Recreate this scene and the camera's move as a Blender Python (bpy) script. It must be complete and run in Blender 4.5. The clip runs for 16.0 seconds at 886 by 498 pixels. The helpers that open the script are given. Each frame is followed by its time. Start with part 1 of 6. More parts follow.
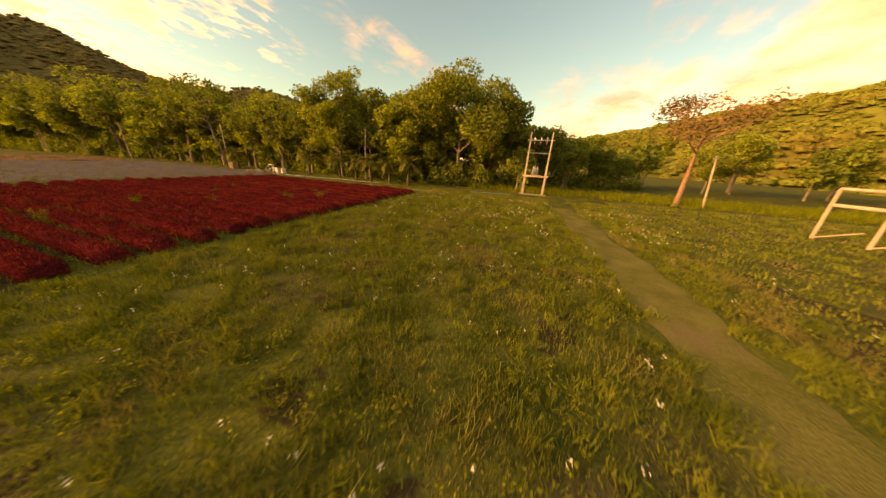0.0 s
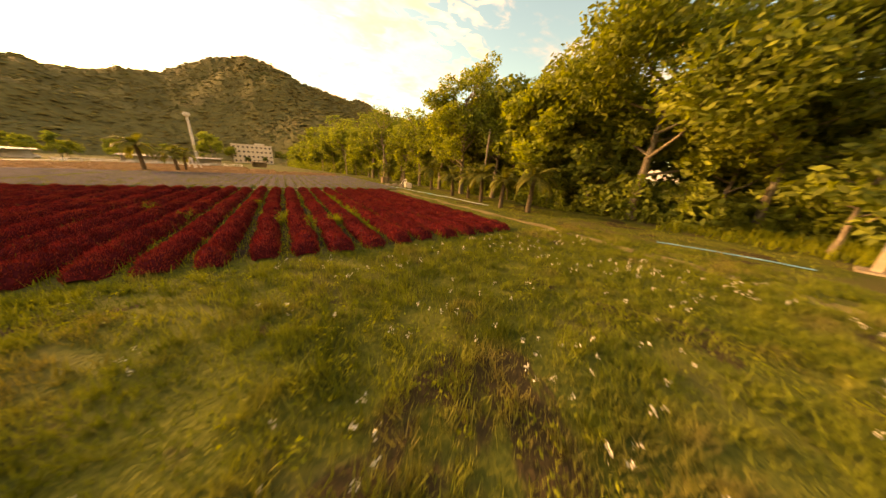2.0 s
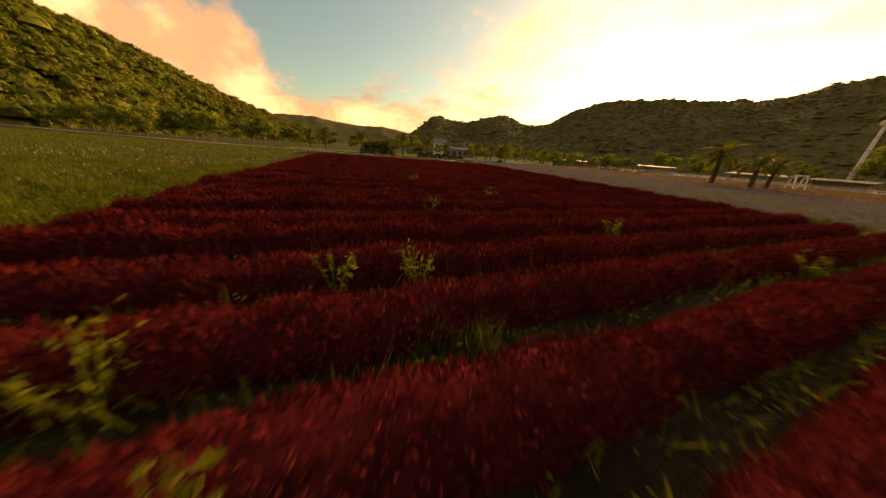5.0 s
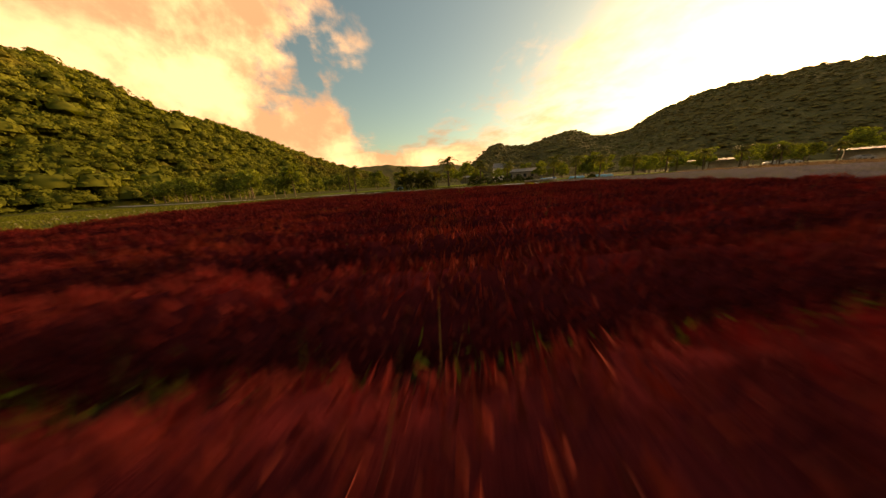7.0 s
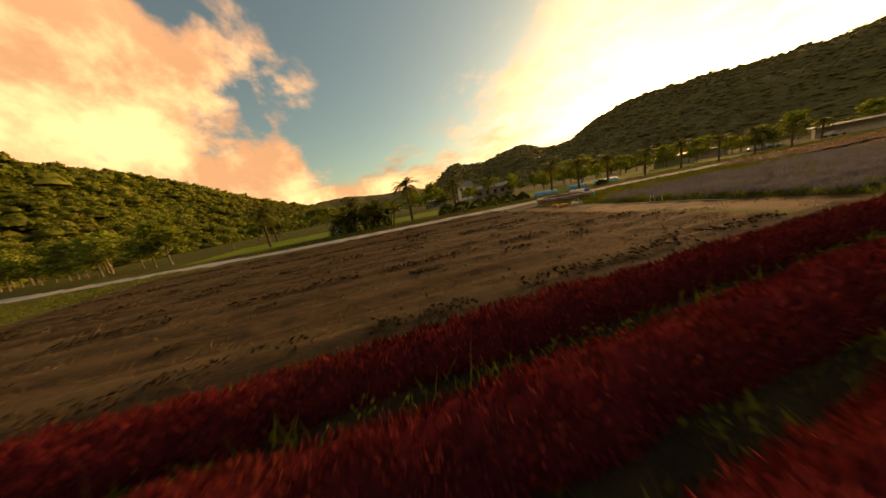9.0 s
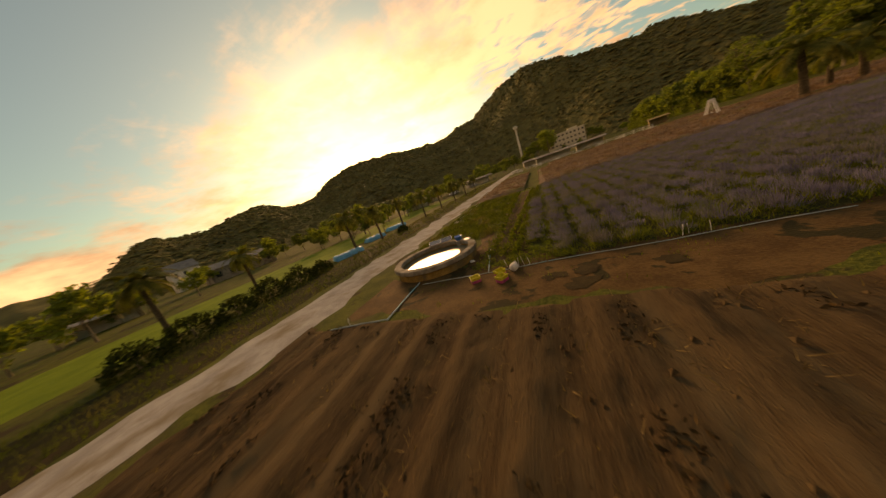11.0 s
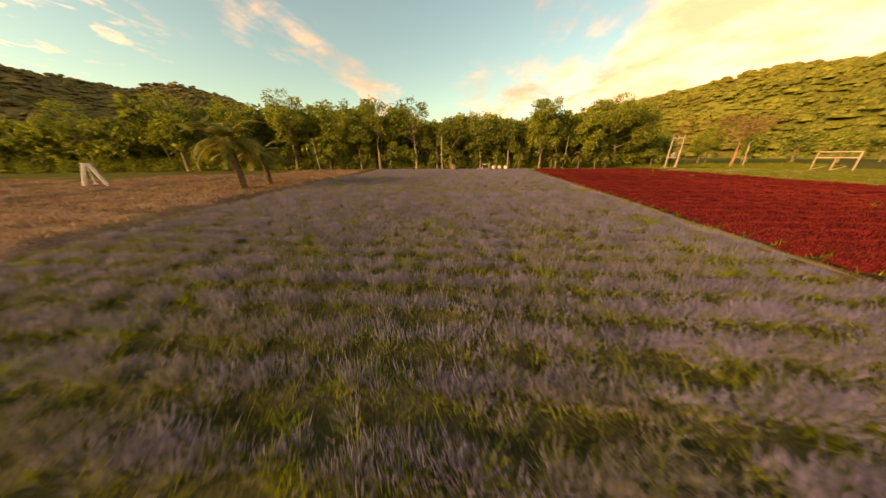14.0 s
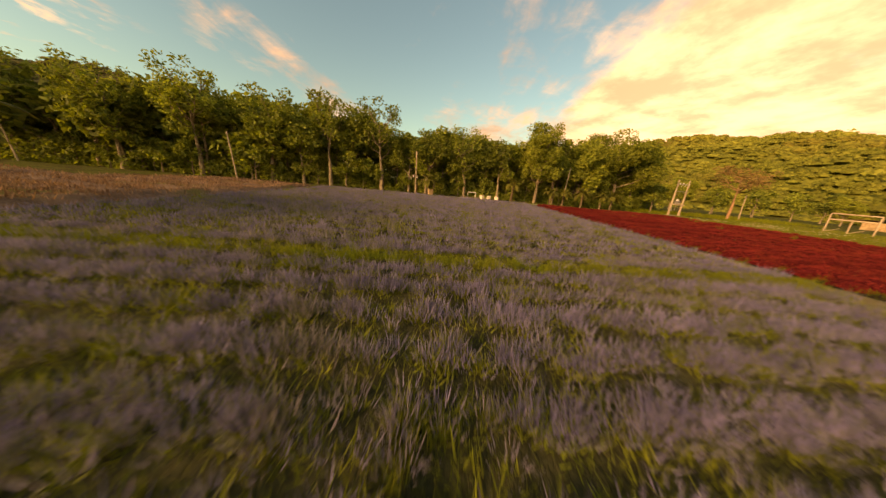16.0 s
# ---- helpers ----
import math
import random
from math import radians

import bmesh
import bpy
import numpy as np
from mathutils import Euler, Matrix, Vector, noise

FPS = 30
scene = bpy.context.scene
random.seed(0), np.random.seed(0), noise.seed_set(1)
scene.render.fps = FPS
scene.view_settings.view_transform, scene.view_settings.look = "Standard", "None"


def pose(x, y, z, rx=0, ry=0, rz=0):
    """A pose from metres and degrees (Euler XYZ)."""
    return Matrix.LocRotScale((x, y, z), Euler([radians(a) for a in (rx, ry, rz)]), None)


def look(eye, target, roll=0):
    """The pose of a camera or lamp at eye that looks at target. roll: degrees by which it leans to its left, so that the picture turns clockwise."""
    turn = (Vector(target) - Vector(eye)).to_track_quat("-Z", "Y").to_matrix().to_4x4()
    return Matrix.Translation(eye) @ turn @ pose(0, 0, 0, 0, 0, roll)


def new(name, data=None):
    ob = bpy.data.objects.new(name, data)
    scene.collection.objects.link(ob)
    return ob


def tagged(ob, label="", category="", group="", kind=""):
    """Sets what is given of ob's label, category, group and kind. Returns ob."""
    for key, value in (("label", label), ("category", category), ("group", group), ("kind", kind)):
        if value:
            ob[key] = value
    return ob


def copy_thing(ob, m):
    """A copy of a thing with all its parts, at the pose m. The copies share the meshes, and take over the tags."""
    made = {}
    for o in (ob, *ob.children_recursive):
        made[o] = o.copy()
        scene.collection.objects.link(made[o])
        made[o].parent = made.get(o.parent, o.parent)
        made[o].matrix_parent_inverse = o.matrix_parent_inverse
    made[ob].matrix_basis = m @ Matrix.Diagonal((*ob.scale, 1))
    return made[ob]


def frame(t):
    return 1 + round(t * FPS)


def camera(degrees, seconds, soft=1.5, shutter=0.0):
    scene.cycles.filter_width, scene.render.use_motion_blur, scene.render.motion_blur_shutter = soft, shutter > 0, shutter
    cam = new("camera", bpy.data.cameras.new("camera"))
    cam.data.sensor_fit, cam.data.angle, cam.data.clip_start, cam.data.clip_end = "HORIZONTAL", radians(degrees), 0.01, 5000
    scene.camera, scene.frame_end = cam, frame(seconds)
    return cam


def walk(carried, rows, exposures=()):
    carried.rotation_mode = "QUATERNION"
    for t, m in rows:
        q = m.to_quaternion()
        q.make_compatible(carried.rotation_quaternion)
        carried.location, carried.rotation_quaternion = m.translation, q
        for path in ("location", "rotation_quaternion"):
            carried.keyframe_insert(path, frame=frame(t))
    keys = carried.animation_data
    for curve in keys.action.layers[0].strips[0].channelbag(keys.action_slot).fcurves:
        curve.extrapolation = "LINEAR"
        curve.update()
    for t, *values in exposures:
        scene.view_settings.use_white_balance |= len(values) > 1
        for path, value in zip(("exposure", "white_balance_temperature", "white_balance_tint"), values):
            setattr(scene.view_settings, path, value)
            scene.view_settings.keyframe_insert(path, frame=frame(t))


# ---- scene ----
cam = camera(123.0, 16.0, soft=1.4, shutter=0.2)
PATH = [
    (0, (-28.036, -13.707, 4.192), (-26.262, -13.102, 3.494), 3.3),
    (0.5, (-24.465, -13.982, 4.035), (-22.815, -13.114, 3.312), 3.8),
    (1, (-20.362, -13.818, 4.148), (-18.859, -12.729, 3.404), 4.4),
    (1.5, (-16.120, -12.595, 3.917), (-14.765, -11.286, 3.246), 3.5),
    (2, (-12.128, -10.391, 3.558), (-11.089, -8.801, 2.932), 3.0),
    (2.5, (-8.760, -7.700, 3.300), (-8.281, -5.858, 2.685), 4.5),
    (3, (-6.150, -4.420, 3.068), (-6.416, -2.537, 2.445), 6.1),
    (3.5, (-4.883, -0.954, 3.032), (-5.927, 0.631, 2.400), 9.2),
    (4, (-4.855, 2.014, 2.964), (-6.351, 3.156, 2.289), 11.1),
    (4.5, (-6.388, 4.177, 2.631), (-8.040, 5.029, 1.891), 9.0),
    (5, (-9.241, 5.960, 2.154), (-10.977, 6.613, 1.407), 4.6),
    (7.3, (-35.722, 14.981, 1.169), (-37.658, 15.072, 0.676), -4.6),
    (7.5, (-37.703, 15.305, 1.290), (-39.646, 15.388, 0.827), -5.5),
    (8, (-42.679, 16.107, 1.596), (-44.627, 16.223, 1.157), -6.1),
    (8.2, (-44.670, 16.376, 1.690), (-46.621, 16.513, 1.270), -7.4),
    (10.3, (-62.689, 19.017, 3.540), (-64.178, 20.298, 3.161), -15.5),
    (10.5, (-64.182, 19.886, 3.655), (-65.507, 21.333, 3.262), -16.8),
    (11, (-67.261, 22.403, 3.975), (-68.099, 24.160, 3.518), -19.4),
    (11.5, (-69.303, 25.440, 4.240), (-69.599, 27.341, 3.694), -19.7),
    (12, (-70.283, 28.824, 4.471), (-69.965, 30.685, 3.812), -16.7),
    (12.5, (-70.405, 32.369, 4.302), (-69.478, 33.975, 3.553), -11.7),
    (13, (-69.5, 36.5, 4.05), (-68.031, 37.601, 3.256), -6.8),
    (13.5, (-67.870, 40.748, 4.037), (-66.122, 41.345, 3.268), -3.3),
    (14, (-63.886, 44.150, 3.829), (-62.028, 44.278, 3.100), -0.5),
    (14.5, (-59.678, 46.565, 3.707), (-57.796, 46.353, 3.066), 1.6),
    (15, (-55.013, 47.337, 3.476), (-53.120, 46.989, 2.931), 2.6),
    (15.5, (-50.232, 47.140, 3.183), (-48.325, 46.829, 2.668), 3.5),
    (16, (-45.390, 46.492, 2.866), (-43.469, 46.333, 2.334), 5.2),
]
# stops, as the flying camera opens and closes against the low sun
EXPOSURE = [(0.0, 1.22), (1.0, 1.6), (2.0, 1.78), (2.7, 1.55), (3.5, 0.9), (4.2, 0.5), (5.0, 0.37), (7.5, 0.32), (8.2, 0.28), (10.3, 0.0), (11.5, 0.0), (12.3, 0.37), (13.0, 1.08), (13.6, 1.22), (14.5, 0.98), (16.0, 0.83)]
walk(cam, [(t, look(eye, target, roll)) for t, eye, target, roll in PATH],
     exposures=[(t, e, *((16500, 46) if t < 3 else (13500, 46) if t < 6 else (12500, 41))) for t, e in EXPOSURE])

# ---- sky, sun ----
SUN_AZ, SUN_EL = radians(-34.0), radians(12.5)
SUN_WAY = Vector((math.sin(SUN_AZ) * math.cos(SUN_EL), math.cos(SUN_AZ) * math.cos(SUN_EL), math.sin(SUN_EL)))


class Nodes:
    """A short way to write node trees."""

    def __init__(self, tree):
        self.t = tree
        tree.nodes.clear()

    def add(self, kind):
        return self.t.nodes.new(kind)

    def put(self, socket, v):
        if isinstance(v, bpy.types.NodeSocket):
            self.t.links.new(v, socket)
        elif v is not None:
            socket.default_value = v

    def math(self, op, a, b=None, c=None, clamp=False):
        n = self.add("ShaderNodeMath")
        n.operation, n.use_clamp = op, clamp
        for s, v in zip(n.inputs, (a, b, c)):
            self.put(s, v)
        return n.outputs[0]

    def vmath(self, op, a, b=None, scale=None):
        n = self.add("ShaderNodeVectorMath")
        n.operation = op
        self.put(n.inputs[0], a)
        if b is not None:
            self.put(n.inputs[1], b)
        if scale is not None:
            self.put(n.inputs["Scale"], scale)
        return n.outputs["Value"] if op in ("DOT_PRODUCT", "LENGTH", "DISTANCE") else n.outputs[0]

    def mix(self, f, a, b, blend="MIX"):
        n = self.add("ShaderNodeMix")
        n.data_type, n.blend_type = "RGBA", blend
        self.put(n.inputs[0], f)
        self.put(n.inputs[6], a if not isinstance(a, tuple) else (*a, 1)[:4])
        self.put(n.inputs[7], b if not isinstance(b, tuple) else (*b, 1)[:4])
        return n.outputs[2]

    def noise(self, vec, scale, detail=3, rough=0.55, dist=0.0):
        n = self.add("ShaderNodeTexNoise")
        self.put(n.inputs["Vector"], vec)
        self.put(n.inputs["Scale"], scale)
        n.inputs["Detail"].default_value, n.inputs["Roughness"].default_value = detail, rough
        n.inputs["Distortion"].default_value = dist
        return n.outputs["Fac"]

    def ramp(self, f, lo, hi):
        n = self.add("ShaderNodeMapRange")
        n.interpolation_type = "SMOOTHSTEP"
        self.put(n.inputs[0], f)
        self.put(n.inputs[1], lo)
        self.put(n.inputs[2], hi)
        return n.outputs[0]


def make_world():
    world = bpy.data.worlds.new("sky")
    scene.world = world
    world.use_nodes = True
    N = Nodes(world.node_tree)
    way = N.add("ShaderNodeTexCoord").outputs["Generated"]
    sky = N.add("ShaderNodeTexSky")
    sky.sky_type, sky.sun_disc, sky.sun_elevation, sky.sun_rotation = "NISHITA", False, SUN_EL, SUN_AZ
    sky.air_density, sky.dust_density, sky.ozone_density = 1.2, 1.0, 1.4
    sep = N.add("ShaderNodeSeparateXYZ")
    N.put(sep.inputs[0], way)
    z = N.math("MAXIMUM", sep.outputs[2], 0.0)
    # the glow lies in a flat band along the ridge
    squash = Vector((1, 1, 1.7))
    near = N.vmath("DOT_PRODUCT", N.vmath("NORMALIZE", N.vmath("MULTIPLY", way, tuple(squash))), tuple((SUN_WAY * squash).normalized()))
    glow = N.math("POWER", N.math("MAXIMUM", near, 0.0), 7.0)
    core = N.math("POWER", N.math("MAXIMUM", near, 0.0), 34.0)

    def bank(az, el, wide):
        """How near the view is to a bank of cloud at that bearing and height."""
        az, el = radians(az), radians(el)
        d = (math.sin(az) * math.cos(el), math.cos(az) * math.cos(el), math.sin(el))
        return N.ramp(N.vmath("DOT_PRODUCT", way, d), math.cos(radians(wide)), 1.0)

    # clouds lie on a flat layer overhead; the towers to the west stand upright
    flat = N.vmath("SCALE", way, scale=N.math("DIVIDE", 1.0, N.math("ADD", z, 0.16)))
    streak = N.vmath("MULTIPLY", flat, (0.5, 1.45, 1.0))
    big = N.noise(streak, 0.62, 6, 0.55, 0.7)
    small = N.noise(flat, 4.2, 6, 0.62, 0.3)
    ripple = N.noise(N.vmath("MULTIPLY", flat, (1.0, 1.5, 1.0)), 7.5, 3, 0.5, 0.6)
    tower = N.noise(way, 4.2, 8, 0.52, 0.12)
    west = N.math("MAXIMUM", bank(-124, 16, 34), N.math("MULTIPLY", N.math("MULTIPLY", bank(-97, 4, 26), 1.3), N.math("SUBTRACT", 1.0, N.ramp(z, 0.07, 0.17))))
    fleece = bank(18, 22, 30)
    dens = N.math("ADD", N.math("MULTIPLY", big, 0.74), N.math("MULTIPLY", small, 0.26))
    dens = N.math("ADD", dens, N.math("MULTIPLY", glow, 0.10))
    dens = N.math("ADD", dens, N.math("MULTIPLY", N.math("SUBTRACT", ripple, 0.42), N.math("MULTIPLY", fleece, 0.9)))
    dens = N.math("ADD", dens, N.math("MULTIPLY", west, N.math("ADD", N.math("MULTIPLY", N.math("SUBTRACT", tower, 0.5), 1.4), 0.29)))
    dens = N.math("ADD", dens, N.math("MULTIPLY", bank(142, 12, 30), 0.20))
    dens = N.math("SUBTRACT", dens, N.math("MULTIPLY", bank(50, 34, 32), 0.125))
    dens = N.math("SUBTRACT", dens, N.math("MULTIPLY", bank(-62, 52, 32), 0.12))
    dens = N.math("SUBTRACT", dens, N.math("MULTIPLY", bank(-98, 36, 38), 0.13))
    low = N.math("SUBTRACT", 1.0, N.ramp(z, 0.0, 0.22))
    dens = N.math("ADD", dens, N.math("MULTIPLY", low, 0.085))
    cover = N.math("MULTIPLY", N.ramp(dens, 0.49, 0.66), 0.94)
    tone = N.mix(west, N.noise(flat, 2.0, 6, 0.6), N.noise(N.vmath("ADD", way, (0.05, 0.02, 0.06)), 4.2, 8, 0.58, 0.12))
    cloud = N.mix(N.ramp(tone, 0.36, 0.62), (0.52, 0.385, 0.26), (0.82, 0.61, 0.40))
    cloud = N.mix(west, cloud, N.mix(N.ramp(tone, 0.40, 0.60), (0.85, 0.59, 0.36), (1.75, 1.38, 0.82)))
    cloud = N.mix(N.math("MULTIPLY", bank(142, 12, 34), 0.8), cloud, N.mix(N.ramp(tone, 0.38, 0.6), (0.82, 0.62, 0.40), (1.35, 1.15, 0.75)))
    cloud = N.mix(N.math("MULTIPLY", glow, 0.8, clamp=True), cloud, N.mix(N.ramp(tone, 0.38, 0.6), (0.8, 0.60, 0.38), (1.35, 1.10, 0.70)))
    cloud = N.mix(N.math("MULTIPLY", fleece, 0.8), cloud, N.mix(N.ramp(tone, 0.36, 0.6), (0.80, 0.64, 0.40), (1.3, 1.1, 0.70)))
    # an even cloud layer is brighter overhead than low down
    cloud = N.vmath("SCALE", cloud, scale=N.math("ADD", 1.0, N.math("MULTIPLY", N.ramp(z, 0.4, 0.95), 1.3)))
    blue = N.mix(1.0, sky.outputs[0], (0.76, 1.36, 1.36), "MULTIPLY")
    b1 = N.add("ShaderNodeBackground")
    N.put(b1.inputs[0], blue)
    b1.inputs[1].default_value = 0.096
    b2 = N.add("ShaderNodeBackground")
    N.put(b2.inputs[0], cloud)
    b2.inputs[1].default_value = 0.8
    b3 = N.add("ShaderNodeBackground")
    N.put(b3.inputs[0], (1.0, 0.79, 0.46, 1))
    N.put(b3.inputs[1], N.math("ADD", N.math("MULTIPLY", N.math("MULTIPLY", glow, 1.04), N.math("ADD", N.math("MULTIPLY", cover, 0.8), 0.2)), N.math("MULTIPLY", core, 1.5)))
    m = N.add("ShaderNodeMixShader")
    N.put(m.inputs[0], cover)
    N.put(m.inputs[1], b1.outputs[0])
    N.put(m.inputs[2], b2.outputs[0])
    a = N.add("ShaderNodeAddShader")
    N.put(a.inputs[0], m.outputs[0])
    N.put(a.inputs[1], b3.outputs[0])
    N.put(N.add("ShaderNodeOutputWorld").inputs[0], a.outputs[0])


make_world()
sun = new("sun", bpy.data.lights.new("sun", "SUN"))
sun.data.energy, sun.data.angle, sun.data.color = 5.0, radians(24.0), (1.0, 0.78, 0.46)
sun.matrix_world = look(SUN_WAY * 100, (0, 0, 0))

# ---- materials ----


def surface(name, dark, light, scale=3.0, fine=40.0, rough=0.9, bump=0.3, metal=0.0, spec=0.06, third=None, per=0.0, island=0.0, thin=0.0,
            stretch=(1, 1, 1), bump_size=None, patch=None, down=None):
    """A worn natural surface: two tones mixed by coarse and fine noise, a third in patches, relief from the fine noise.
    per and island: how far objects and loose pieces differ; thin: light that passes through a leaf;
    down: the colour of a soft fuzz."""
    m = bpy.data.materials.new(name)
    m.use_nodes = True
    N = Nodes(m.node_tree)
    co = N.add("ShaderNodeTexCoord").outputs["Object"]
    if stretch != (1, 1, 1):
        co = N.vmath("MULTIPLY", co, stretch)
    coarse, grain = N.noise(co, scale, 4, 0.6), N.noise(co, fine, 3, 0.6)
    f = N.ramp(N.math("ADD", N.math("MULTIPLY", coarse, 0.6), N.math("MULTIPLY", grain, 0.4)), 0.36, 0.64)
    col = N.mix(f, dark, light)
    if third:
        col = N.mix(N.ramp(N.noise(co, scale * 0.37, 4, 0.6), 0.5, 0.68), col, third)
    if patch:
        col = N.mix(N.ramp(N.noise(co, scale * 0.5, 5, 0.6, 0.4), 0.575, 0.62), col, patch)
    if per:
        r = N.add("ShaderNodeObjectInfo").outputs["Random"]
        col = N.mix(1.0, col, N.mix(r, (1 - per,) * 3, (1 + per, 1 + per * 0.9, 1 + per * 0.6)), "MULTIPLY")
    if island:
        r = N.add("ShaderNodeNewGeometry").outputs["Random Per Island"]
        col = N.mix(1.0, col, N.mix(r, (1 - island,) * 3, (1 + island, 1 + island * 0.9, 1 + island * 0.5)), "MULTIPLY")
    b = N.add("ShaderNodeBsdfPrincipled")
    N.put(b.inputs["Base Color"], col)
    b.inputs["Roughness"].default_value, b.inputs["Metallic"].default_value = rough, metal
    b.inputs["Specular IOR Level"].default_value = spec
    if down:
        b.inputs["Sheen Weight"].default_value, b.inputs["Sheen Roughness"].default_value = 1.0, 0.45
        b.inputs["Sheen Tint"].default_value = (*down, 1)
    if bump:
        k = N.add("ShaderNodeBump")
        k.inputs["Strength"].default_value, k.inputs["Distance"].default_value = bump, bump_size or 1.0 / fine
        N.put(k.inputs["Height"], grain)
        N.put(b.inputs["Normal"], k.outputs[0])
    out = b.outputs[0]
    if thin:
        tr = N.add("ShaderNodeBsdfTranslucent")
        N.put(tr.inputs[0], N.mix(1.0, col, (1.2, 1.25, 0.6), "MULTIPLY"))
        x = N.add("ShaderNodeMixShader")
        x.inputs[0].default_value = thin
        N.put(x.inputs[1], out)
        N.put(x.inputs[2], tr.outputs[0])
        out = x.outputs[0]
    N.put(N.add("ShaderNodeOutputMaterial").inputs[0], out)
    return m


